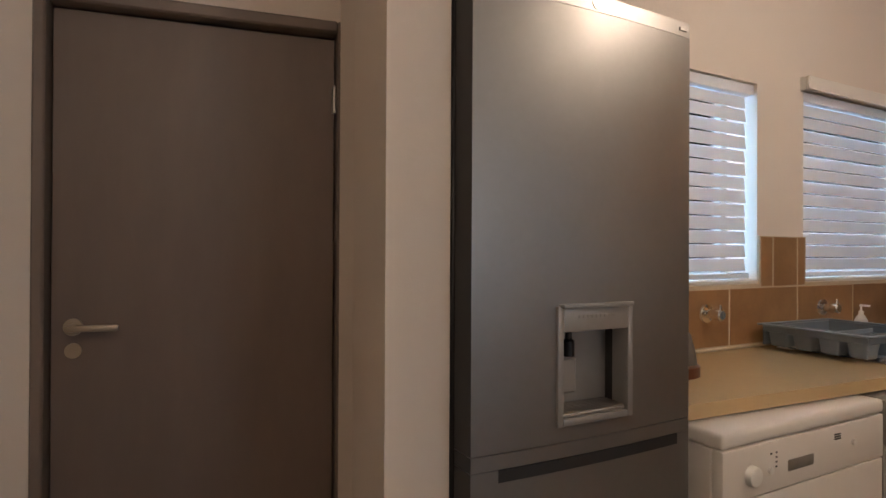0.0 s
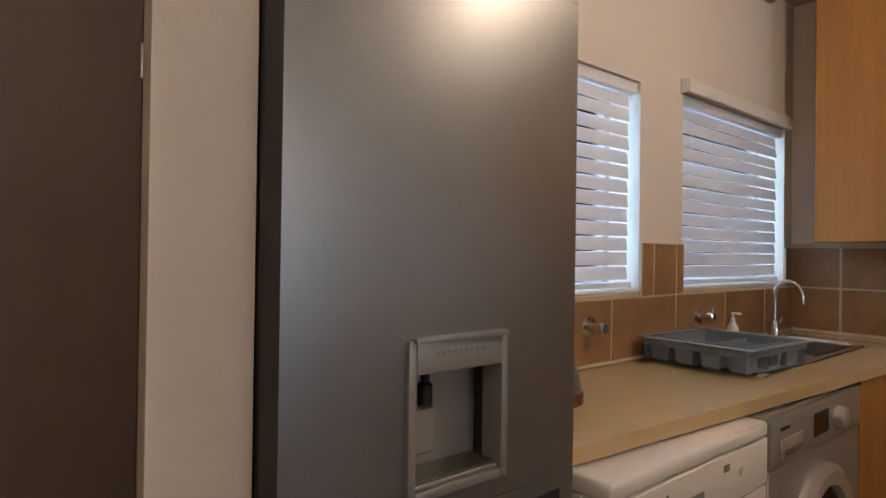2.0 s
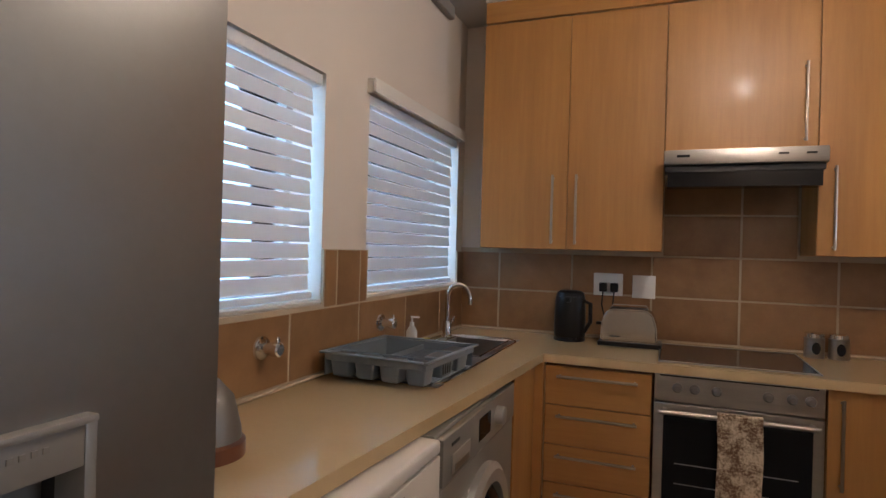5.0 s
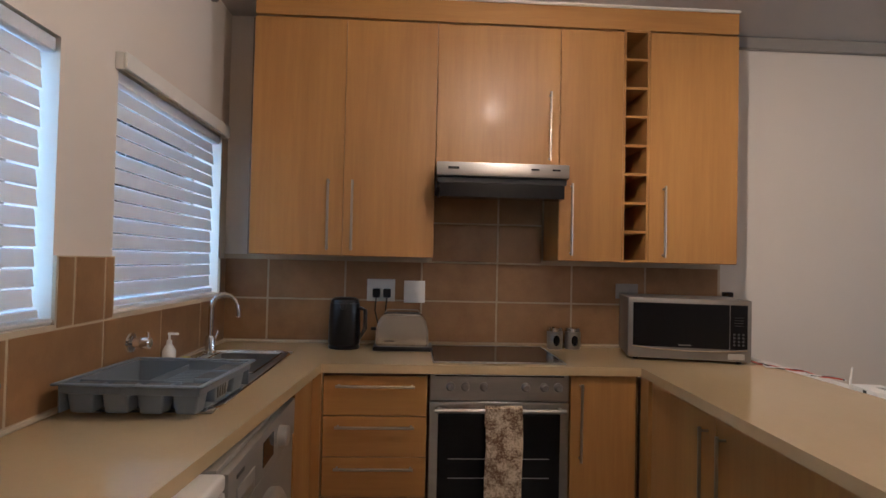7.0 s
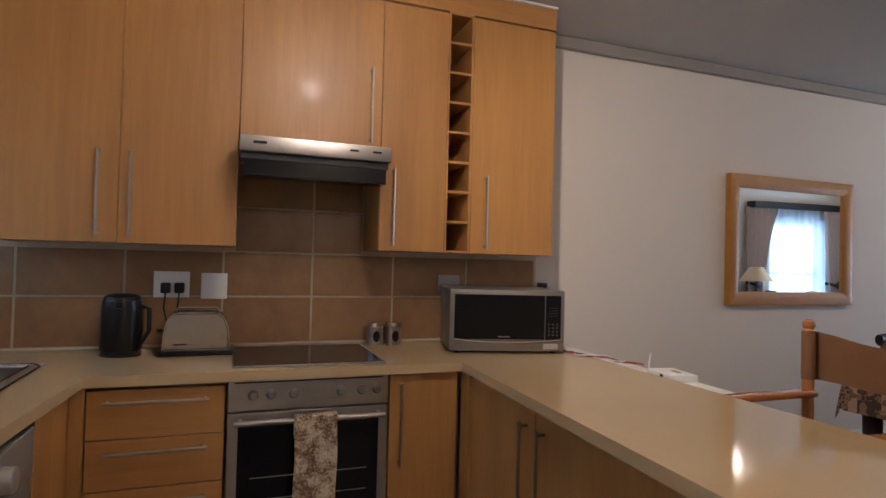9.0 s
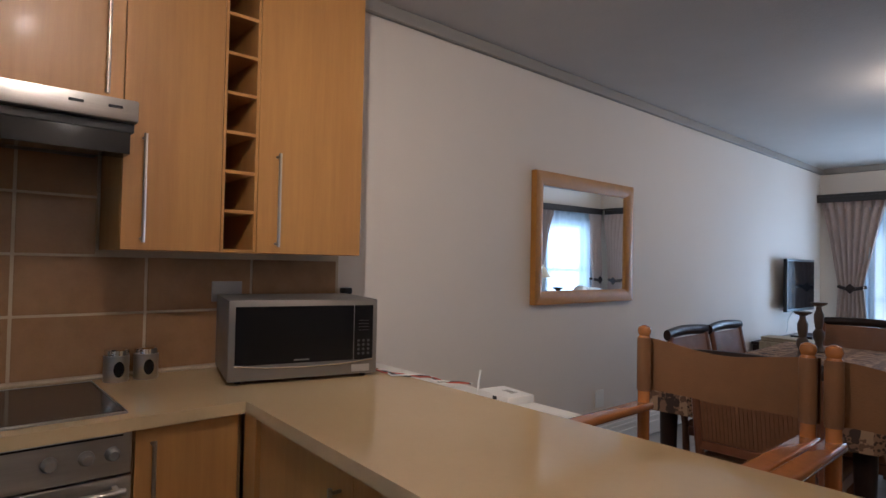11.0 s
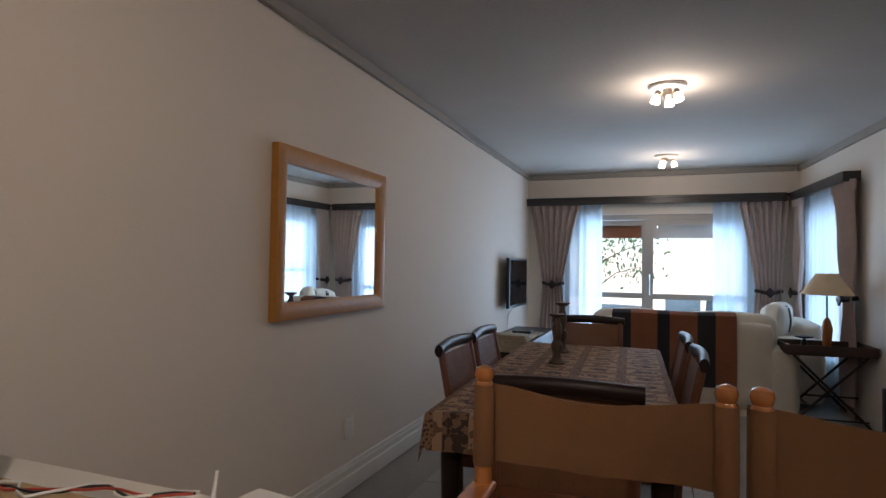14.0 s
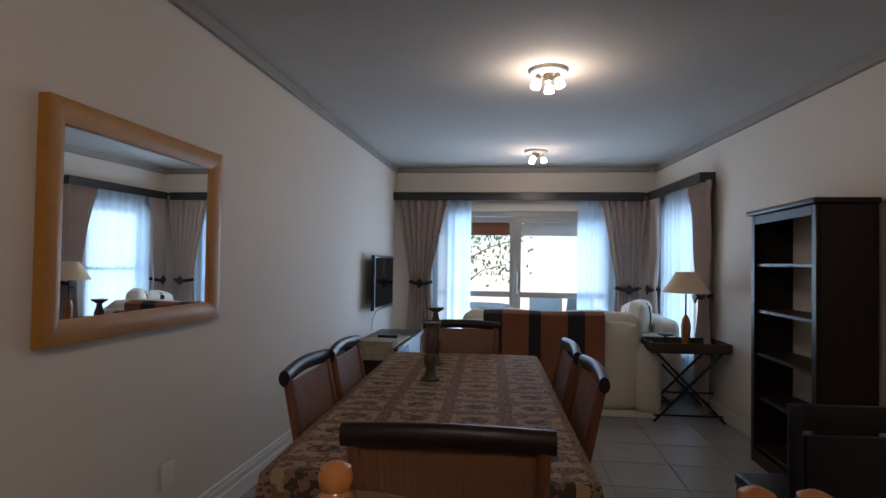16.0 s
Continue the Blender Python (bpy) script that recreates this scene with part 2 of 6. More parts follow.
def sheer_mat():
    m = bpy.data.materials.new("sheer_voile")
    m.use_nodes = True
    nt = m.node_tree
    nt.nodes.remove(nt.nodes["Principled BSDF"])
    out = nt.nodes["Material Output"]
    tr, tl, df, m1, m2 = (nt.nodes.new("ShaderNode" + k) for k in ("BsdfTransparent", "BsdfTranslucent", "BsdfDiffuse", "MixShader", "MixShader"))
    tl.inputs[0].default_value = df.inputs[0].default_value = (0.60, 0.69, 0.77, 1)
    m1.inputs[0].default_value, m2.inputs[0].default_value = 0.45, 0.85
    nt.links.new(tl.outputs[0], m1.inputs[1])
    nt.links.new(df.outputs[0], m1.inputs[2])
    nt.links.new(tr.outputs[0], m2.inputs[1])
    nt.links.new(m1.outputs[0], m2.inputs[2])
    nt.links.new(m2.outputs[0], out.inputs[0])
    return m


def cloth_mat():
    """Printed tablecloth: rows of tan panels, each with a dark oval figure, on a speckled brown ground."""
    m = mat("printed_tablecloth", (0.28, 0.17, 0.095), 0.85, bump=0.3, bscale=200)
    nt = m.node_tree
    b = nt.nodes["Principled BSDF"]

    def math_node(op, a, c=None):
        n = nt.nodes.new("ShaderNodeMath")
        n.operation = op
        for k, v in enumerate((a, c)):
            if isinstance(v, (int, float)):
                n.inputs[k].default_value = v
            elif v is not None:
                nt.links.new(v, n.inputs[k])
        return n.outputs[0]

    def blend(f, a, c):
        n = nt.nodes.new("ShaderNodeMix")
        n.data_type = "RGBA"
        nt.links.new(f, n.inputs["Factor"])
        for key, v in (("A", a), ("B", c)):
            if isinstance(v, tuple):
                n.inputs[key].default_value = v
            else:
                nt.links.new(v, n.inputs[key])
        return n.outputs["Result"]

    tc = nt.nodes.new("ShaderNodeTexCoord")
    sp = nt.nodes.new("ShaderNodeSeparateXYZ")
    nt.links.new(tc.outputs["Object"], sp.inputs[0])
    no = nt.nodes.new("ShaderNodeTexNoise")
    no.inputs["Scale"].default_value, no.inputs["Detail"].default_value = 32, 3
    fine = nt.nodes.new("ShaderNodeTexVoronoi")
    fine.inputs["Scale"].default_value = 75
    for n in (no, fine):
        nt.links.new(tc.outputs["Object"], n.inputs["Vector"])
    wob = math_node("MULTIPLY", math_node("SUBTRACT", no.outputs[0], 0.5), 0.5)
    u = math_node("SUBTRACT", math_node("FRACT", math_node("DIVIDE", sp.outputs[0], 0.235)), 0.5)
    v = math_node("SUBTRACT", math_node("FRACT", math_node("DIVIDE", sp.outputs[1], 0.20)), 0.5)
    oval = math_node("ADD", math_node("ADD", math_node("POWER", math_node("DIVIDE", u, 0.26), 2.0), math_node("POWER", math_node("DIVIDE", v, 0.22), 2.0)), wob)
    edge = math_node("ADD", math_node("MAXIMUM", math_node("ABSOLUTE", u), math_node("ABSOLUTE", v)), math_node("MULTIPLY", wob, 0.12))
    ground = blend(math_node("GREATER_THAN", fine.outputs["Distance"], 0.42), (0.040, 0.019, 0.011, 1), (0.20, 0.11, 0.06, 1))
    panel = blend(math_node("GREATER_THAN", no.outputs[0], 0.55), (0.31, 0.195, 0.11, 1), (0.13, 0.068, 0.038, 1))
    figure = blend(math_node("GREATER_THAN", no.outputs[0], 0.50), (0.045, 0.024, 0.016, 1), (0.19, 0.105, 0.06, 1))
    with_figure = blend(math_node("LESS_THAN", oval, 0.75), panel, figure)
    nt.links.new(blend(math_node("GREATER_THAN", edge, 0.385), with_figure, ground), b.inputs["Base Color"])
    return m


GLASS, SHEER, CLOTH, LEAF, BLIND = glass_mat(), sheer_mat(), cloth_mat(), leaf_mat(), blind_mat()


# ---- mesh helpers ----
def B(x0, x1, y0, y1, z0, z1, bev=0.003, seg=1, bm=None):
    """A box with bevelled edges, added to bm."""
    one = bmesh.new()
    bmesh.ops.create_cube(one, size=1)
    for v in one.verts:
        v.co = ((x0 + x1) / 2 + v.co.x * (x1 - x0), (y0 + y1) / 2 + v.co.y * (y1 - y0), (z0 + z1) / 2 + v.co.z * (z1 - z0))
    if bev:
        bmesh.ops.bevel(one, geom=one.edges[:], offset=min(bev, abs(x1 - x0) * 0.45, abs(y1 - y0) * 0.45, abs(z1 - z0) * 0.45), segments=seg, profile=0.6, affect="EDGES")
    return merge(bm, one)


def merge(bm, one):
    if bm is None:
        return one
    me = bpy.data.meshes.new("tmp")
    one.to_mesh(me)
    one.free()
    bm.from_mesh(me)
    bpy.data.meshes.remove(me)
    return bm


def lathe(profile, seg=28, centre=(0, 0, 0), axis="z", bm=None):
    """A solid of revolution from (radius, height) pairs."""
    one = bmesh.new()
    rings = []
    for r, h in profile:
        ring = []
        for k in range(seg):
            a = 2 * math.pi * k / seg
            c = (r * math.cos(a), r * math.sin(a), h)
            if axis == "y":
                c = (c[0], c[2], -c[1])
            elif axis == "x":
                c = (c[2], c[0], c[1])
            ring.append(one.verts.new((c[0] + centre[0], c[1] + centre[1], c[2] + centre[2])))
        rings.append(ring)
    for a, b in zip(rings, rings[1:]):
        for k in range(seg):
            f = one.faces.new((a[k], a[(k + 1) % seg], b[(k + 1) % seg], b[k]))
            f.smooth = True
    for ring in (rings[0], rings[-1]):
        one.faces.new(ring)
    bmesh.ops.recalc_face_normals(one, faces=one.faces[:])
    return merge(bm, one)


def tube(points, r, seg=10, bm=None, taper=None):
    """A round bar along a path."""
    one = bmesh.new()
    pts = [Vector(p) for p in points]
    rings = []
    up = Vector((0.13, 0.21, 0.97))
    for i, p in enumerate(pts):
        d = (pts[min(i + 1, len(pts) - 1)] - pts[max(i - 1, 0)]).normalized()
        if abs(d.dot(up)) > 0.95:
            up = Vector((0.97, 0.2, 0.1))
        s = d.cross(up).normalized()
        u = s.cross(d)
        rr = r if taper is None else r + (taper - r) * i / (len(pts) - 1)
        rings.append([one.verts.new(p + rr * (math.cos(2 * math.pi * k / seg) * s + math.sin(2 * math.pi * k / seg) * u)) for k in range(seg)])
        up = u
    for a, b in zip(rings, rings[1:]):
        for k in range(seg):
            one.faces.new((a[k], a[(k + 1) % seg], b[(k + 1) % seg], b[k])).smooth = True
    one.faces.new(rings[0])
    one.faces.new(rings[-1])
    bmesh.ops.recalc_face_normals(one, faces=one.faces[:])
    return merge(bm, one)


def sheet(fn, nu, nv, thick=0.0, bm=None):
    """A smooth sheet fn(u, v) with u and v from 0 to 1, doubled to a thickness along its normals."""
    one = bmesh.new()
    g = [[one.verts.new(fn(i / nu, j / nv)) for j in range(nv + 1)] for i in range(nu + 1)]
    for i in range(nu):
        for j in range(nv):
            one.faces.new((g[i][j], g[i + 1][j], g[i + 1][j + 1], g[i][j + 1])).smooth = True
    if thick:
        one.normal_update()
        h = [[one.verts.new(v.co + v.normal * thick) for v in row] for row in g]
        for i in range(nu):
            for j in range(nv):
                one.faces.new((h[i][j], h[i][j + 1], h[i + 1][j + 1], h[i + 1][j])).smooth = True
        for i in range(nu):
            one.faces.new((g[i][0], h[i][0], h[i + 1][0], g[i + 1][0]))
            one.faces.new((g[i + 1][nv], h[i + 1][nv], h[i][nv], g[i][nv]))
        for j in range(nv):
            one.faces.new((g[0][j + 1], h[0][j + 1], h[0][j], g[0][j]))
            one.faces.new((g[nu][j], h[nu][j], h[nu][j + 1], g[nu][j + 1]))
        bmesh.ops.recalc_face_normals(one, faces=one.faces[:])
    return merge(bm, one)


def prism(poly, z0, z1, bm=None):
    """An upright prism over a polygon of (x, y)."""
    one = bmesh.new()
    lo = [one.verts.new((x, y, z0)) for x, y in poly]
    hi = [one.verts.new((x, y, z1)) for x, y in poly]
    n = len(poly)
    one.faces.new(lo)
    one.faces.new(hi)
    for k in range(n):
        one.faces.new((lo[k], lo[(k + 1) % n], hi[(k + 1) % n], hi[k]))
    bmesh.ops.recalc_face_normals(one, faces=one.faces[:])
    return merge(bm, one)


def cushion(x0, x1, y0, y1, z0, z1, puff=0.03, bm=None, n=10):
    """A soft, rounded block."""
    one = bmesh.new()
    bmesh.ops.create_cube(one, size=2)
    bmesh.ops.subdivide_edges(one, edges=one.edges[:], cuts=n, use_grid_fill=True)
    h = Vector(((x1 - x0) / 2, (y1 - y0) / 2, (z1 - z0) / 2))
    c = Vector(((x1 + x0) / 2, (y1 + y0) / 2, (z1 + z0) / 2))
    r = min(h) * 0.6
    for v in one.verts:
        p = Vector((v.co.x * h.x, v.co.y * h.y, v.co.z * h.z))
        q = Vector([max(-h[k] + r, min(h[k] - r, p[k])) for k in range(3)])
        d = p - q
        if d.length > 1e-6:
            p = q + d.normalized() * r
        bulge = puff * (1 - v.co.x ** 2) * (1 - v.co.y ** 2) + puff * (1 - v.co.y ** 2) * (1 - v.co.z ** 2) + puff * (1 - v.co.x ** 2) * (1 - v.co.z ** 2)
        p += p.normalized() * bulge * 0.5
        p += Vector((0, 0, 0.008 * noise.noise(6 * (p + c))))
        v.co = p + c
    for f in one.faces:
        f.smooth = True
    return merge(bm, one)


def part(name, bm, material, parent=None, label="", smooth=False):
    """One mesh object under a thing or part."""
    me = bpy.data.meshes.new(name)
    if smooth:
        for f in bm.faces:
            f.smooth = True
    bm.to_mesh(me)
    bm.free()
    me.set_sharp_from_angle(angle=radians(38))
    me.materials.append(material)
    ob = new(name, me)
    if parent is not None:
        ob.parent = parent
    if label:
        ob["label"] = label
    return ob


def thing(name, label, category, x=0, y=0, z=0, rz=0, group="", kind=""):
    ob = new(name)
    ob.empty_display_size = 0.1
    ob.matrix_basis = pose(x, y, z, 0, 0, rz)
    return tagged(ob, label, category, group, kind)


def struct(name, bm, material, label, category, parent=None):
    ob = part(name, bm, material, parent)
    return tagged(ob, label, category, kind="structure")


def pieces(name, mesh_bm, material, parent, places):
    """Alike pieces that share one mesh."""
    me = bpy.data.meshes.new(name)
    mesh_bm.to_mesh(me)
    mesh_bm.free()
    me.materials.append(material)
    for p in places:
        ob = new(name, me)
        ob.parent = parent
        ob.matrix_basis = p if isinstance(p, Matrix) else Matrix.Translation(p)


def cells(x_edges, z_edges, holes):
    """Rectangles of a wall between edges, leaving out the holes (x0, x1, z0, z1)."""
    for a, b in zip(x_edges, x_edges[1:]):
        for c, d in zip(z_edges, z_edges[1:]):
            mx_, mz_ = (a + b) / 2, (c + d) / 2
            if not any(h[0] < mx_ < h[1] and h[2] < mz_ < h[3] for h in holes):
                yield a, b, c, d


# ---- structure ----
CEIL_Z = 2.572
EAST, NORTH, SOUTH = 3.385, 2.07, -7.54
WEST_FAR, WEST_NEAR = (0.14, SOUTH), (-0.24, -2.9)   # the lounge's side wall runs slightly askew
wdx = (WEST_NEAR[0] - WEST_FAR[0]) / (WEST_NEAR[1] - WEST_FAR[1])


def west_x(y):
    return WEST_FAR[0] + wdx * (y - WEST_FAR[1])


base = struct("floor", B(-2.2, 3.7, -7.75, 3.3, -0.12, -0.006, 0), GROUT, "pale beige floor tiles with thin grout", "floor")
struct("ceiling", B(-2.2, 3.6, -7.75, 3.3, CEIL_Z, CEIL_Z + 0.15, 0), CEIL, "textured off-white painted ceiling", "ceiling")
struct("wall_east", B(EAST, EAST + 0.2, -7.75, 3.3, 0, CEIL_Z, 0), WALL, "cream painted wall with a mirror", "wall")

W1, W2 = (0.98, 1.955, 1.115, 1.895), (2.262, 3.285, 1.115, 1.915)
bm = None
for a, b, c, d in cells([0.33, W1[0], W1[1], W2[0], W2[1], EAST], [0, 1.115, 1.895, 1.915, CEIL_Z], [W1, W2]):
    bm = B(a, b, NORTH, NORTH + 0.2, c, d, 0, bm=bm)
bmesh.ops.remove_doubles(bm, verts=bm.verts[:], dist=1e-4)
struct("wall_north", bm, WALL, "cream kitchen wall with two blinds", "wall")

DOORS = (0.62, 2.98, 0.0, 2.02)
bm = None
for a, b, c, d in cells([-0.1, DOORS[0], DOORS[1], EAST], [0, 2.02, CEIL_Z], [DOORS]):
    bm = B(a, b, SOUTH - 0.2, SOUTH, c, d, 0, bm=bm)
struct("wall_south", bm, WALL, "cream wall around the glass garden door", "wall")

bm = None
for y0, y1, z0, z1 in ((SOUTH, -7.25, 0, CEIL_Z), (-7.25, -6.25, 0, 0.45), (-7.25, -6.25, 2.0, CEIL_Z), (-6.25, -2.9, 0, CEIL_Z)):
    bm = prism([(west_x(y0), y0), (west_x(y1), y1), (west_x(y1) - 0.2, y1), (west_x(y0) - 0.2, y0)], z0, z1, bm)
struct("wall_west", bm, WALL, "cream lounge wall with a side window", "wall")
# plain unseen walls, added to close the passage behind the walker and bounce light
struct("wall_passage_south", B(-2.0, -0.24, -3.1, -2.9, 0, CEIL_Z, 0), WALL, "plain cream wall, unseen, added to close the passage", "wall")
struct("wall_passage_west", B(-1.15, -0.95, -2.9, 3.2, 0, CEIL_Z, 0), WALL, "plain cream wall, unseen, added to close the passage", "wall")

# pier beside the fridge and the wall with the brown door, turned ten degrees
DR = math.radians(-10)
struct("wall_pier", prism([(0.209, 1.631), (0.333, 1.614), (0.336, 2.06), (0.40, 2.30), (0.40, 2.6), (0.383, 2.6), (0.383, 2.372)], 0, CEIL_Z), WALL, "rounded end of a cream plaster wall", "wall")
door_at = pose(0.382, 2.374, 0, 0, 0, -10)
bm = None
for a, b, c, d in cells([-2.4, -0.825, 0.0, 0.016], [0, 1.935, CEIL_Z], [(-0.825, 0.0, 0, 1.935)]):
    bm = B(a, b, 0.0, 0.14, c, d, 0, bm=bm)
# added unseen backing, blocks daylight leaking through the gap round the leaf
B(-0.825, 0.0, 0.132, 0.14, 0, 1.935, 0, bm=bm)
ob = struct("wall_door", bm, WALL, "cream wall around a brown door", "wall")
ob.matrix_basis = door_at

# cornice strips under the ceiling
struct("cornice_east", B(EAST - 0.035, EAST - 0.001, SOUTH, -0.555, CEIL_Z - 0.07, CEIL_Z - 0.001, 0.006), CORNICE, "grey-brown painted cornice strip", "cornice")
struct("cornice_north", B(0.34, 3.08, NORTH - 0.035, NORTH - 0.001, CEIL_Z - 0.07, CEIL_Z - 0.001, 0.006), CORNICE, "grey-brown painted cornice strip", "cornice")
struct("cornice_south", B(0.2, EAST - 0.036, SOUTH + 0.001, SOUTH + 0.034, CEIL_Z - 0.07, CEIL_Z - 0.001, 0.006), CORNICE, "grey-brown painted cornice strip", "cornice")
struct("cornice_west", prism([(west_x(SOUTH) + 0.001, SOUTH), (west_x(-2.9) + 0.001, -2.9), (west_x(-2.9) + 0.036, -2.9), (west_x(SOUTH) + 0.036, SOUTH)], CEIL_Z - 0.07, CEIL_Z - 0.001), CORNICE, "grey-brown painted cornice strip", "cornice")
bm = B(EAST - 0.012, EAST - 0.001, SOUTH, -0.66, 0, 0.17, 0.004)
B(EAST - 0.020, EAST - 0.0125, SOUTH, -0.66, 0.125, 0.145, 0.004, bm=bm)
B(EAST - 0.022, EAST - 0.0125, SOUTH, -0.66, 0, 0.10, 0.004, bm=bm)
struct("baseboard_east", bm, SKIRT, "white painted skirting board", "baseboard")
struct("baseboard_west", prism([(west_x(-7.3) + 0.001, -7.3), (west_x(-2.9) + 0.001, -2.9), (west_x(-2.9) + 0.016, -2.9), (west_x(-7.3) + 0.016, -7.3)], 0, 0.11), SKIRT, "white painted skirting board", "baseboard")


# ---- brown door ----
def brown_door():
    t = thing("door_1", "closed brown-grey painted flush door", "door", kind="structure")
    t.matrix_basis = door_at
    part("leaf", B(-0.79, -0.03, 0.035, 0.075, 0.008, 1.893, 0.003), DOORPAINT, t)
    for x0, x1, z0, z1 in ((-0.825, -0.794, 0, 1.935), (-0.026, 0.0, 0, 1.935), (-0.794, -0.026, 1.898, 1.935)):
        part("jamb", B(x0, x1, -0.012, 0.13, z0, z1, 0.006), FRAMEPAINT, t)
    for z in (0.25, 1.66):
        part("hinge", lathe([(0.007, 0), (0.007, 0.085)], 10, (-0.032, 0.028, z)), STEEL, t)
    h = part("handle", lathe([(0.024, 0), (0.024, 0.008), (0.010, 0.009), (0.010, 0.05)], 20, (-0.735, 0.035, 1.02), "y"), SATIN, t, "satin lever handle")
    h.matrix_basis = Matrix.Translation((0, 0.035 * 2, 0)) @ Matrix.Scale(-1, 4, (0, 1, 0))
    part("lever", B(-0.745, -0.615, -0.022, -0.006, 1.011, 1.029, 0.006, 2), SATIN, t, "satin lever")
    part("keyhole_plate", lathe([(0.021, -0.006), (0.021, 0)], 20, (-0.735, 0.035, 0.955), "y"), SATIN, t)
    return t


brown_door()


# ---- kitchen windows with slatted blinds ----
def kitchen_window(name, w, blind):
    x0, x1, z0, z1 = w
    t = thing(name, "aluminium kitchen window behind a closed blind", "window", kind="structure")
    for a, b, c, d in ((x0, x0 + 0.04, z0, z1), (x1 - 0.04, x1, z0, z1), (x0 + 0.04, x1 - 0.04, z0, z0 + 0.04), (x0 + 0.04, x1 - 0.04, z1 - 0.04, z1)):
        part("window_frame", B(a, b, NORTH + 0.13, NORTH + 0.17, c, d, 0.003), ALU, t)
    p = part("pane", B(x0 + 0.04, x1 - 0.04, NORTH + 0.147, NORTH + 0.153, z0 + 0.04, z1 - 0.04, 0), GLASS, t)
    p.visible_shadow = False
    part("window_sill", B(x0 - 0.0, x1 + 0.0, NORTH - 0.006, NORTH + 0.13, z0 + 0.001, z0 + 0.014, 0.004), SKIRT, t)
    v = thing("window_blind", blind, "blind", group="kitchen blinds")
    part("headrail", B(x0 + 0.006, x1 - 0.006, NORTH + 0.008, NORTH + 0.058, z1 - 0.045, z1 - 0.004, 0.004), BLIND, v)
    n = 13
    pitch = (z1 - z0 - 0.09) / n
    me = B(x0 + 0.008, x1 - 0.028, -0.0016, 0.0016, -pitch * 0.458, pitch * 0.458, 0.001)
    pieces("slat", me, BLIND, v, [pose(0, NORTH + 0.033, z0 + 0.045 + pitch * (k + 0.5), -7 + 0.6 * math.sin(k * 2.1), 0, 0.05 * math.sin(k * 3.3)) for k in range(n)])
    part("bottom_rail", B(x0 + 0.01, x1 - 0.02, NORTH + 0.018, NORTH + 0.048, z0 + 0.018, z0 + 0.04, 0.004), BLIND, v)
    for x in (x0 + 0.16, x1 - 0.19):
        part("cord", tube([(x, NORTH + 0.046, z0 + 0.03), (x, NORTH + 0.046, z1 - 0.03)], 0.001, 6), BLIND, v)
    return t


kitchen_window("window_1", W1, "white slatted blind, closed, daylight between slats")
kitchen_window("window_2", W2, "white slatted blind, closed, in the wider window")
val = thing("blind_valance", "white timber valance above the blind", "valance")
part("board", B(W2[0] - 0.025, W2[1] + 0.0, NORTH - 0.04, NORTH - 0.028, 1.905, 1.962, 0.003), SKIRT, val)
part("return", B(W2[0] - 0.025, W2[0] - 0.012, NORTH - 0.0279, NORTH - 0.001, 1.905, 1.962, 0.002), SKIRT, val)
part("return", B(W2[1] - 0.013, W2[1], NORTH - 0.0279, NORTH - 0.001, 1.905, 1.962, 0.002), SKIRT, val)

# ---- worktops ----
TOP = 0.872
SX0, SX1, SY0, SY1 = 2.52, 2.99, 1.68, 1.95      # the hole for the sink bowl
wt = thing("worktop", "glossy beige laminate worktop in a U shape", "worktop")
bm = None
for a, b, c, d in cells([0.95, SX0, 2.765, SX1, EAST - 0.012], [1.465, SY0, SY1, NORTH - 0.012], [(SX0, SX1, SY0, SY1)]):
    bm = B(a, b, c, d, TOP - 0.036, TOP, 0, bm=bm)
bmesh.ops.remove_doubles(bm, verts=bm.verts[:], dist=1e-4)
for v in bm.verts:
    if v.co.y < 1.47:      # the front edge stands a little askew to the wall
        v.co.y += 0.07 * max(0.0, 2.765 - v.co.x)
part("sink_run", bm, WORKTOP, wt)
part("hob_run", B(2.765, EAST - 0.012, 0.11, 1.465, TOP - 0.036, TOP, 0), WORKTOP, wt)
part("breakfast_counter", prism([(0.98, -0.525), (EAST - 0.012, -0.525), (EAST - 0.012, 0.11), (2.765, 0.11), (0.98, 0.175)], TOP - 0.036, TOP), WORKTOP, wt)
bead = part("upstand_bead", B(2.0, EAST - 0.013, NORTH - 0.024, NORTH - 0.0125, TOP, TOP + 0.012, 0.004), TGROUT)
B_ = bmesh.new()
B_.from_mesh(bead.data)
B(0.93, 2.0, NORTH - 0.024, NORTH - 0.0125, TOP, TOP + 0.012, 0.004, bm=B_)
B(EAST - 0.024, EAST - 0.0125, -0.52, NORTH - 0.025, TOP, TOP + 0.012, 0.004, bm=B_)
B_.to_mesh(bead.data)
tagged(bead, "cream sealing strip along the worktop's back", "trim", kind="structure")

ledge = thing("dwarf_wall", "white-topped dwarf wall behind the breakfast counter", "wall", kind="structure")
part("wall_body", B(2.095, EAST - 0.001, -0.64, -0.53, 0, 0.835, 0), WALL, ledge)
part("ledge_top", B(2.08, EAST - 0.001, -0.652, -0.528, 0.835, 0.856, 0.004), SKIRT, ledge)


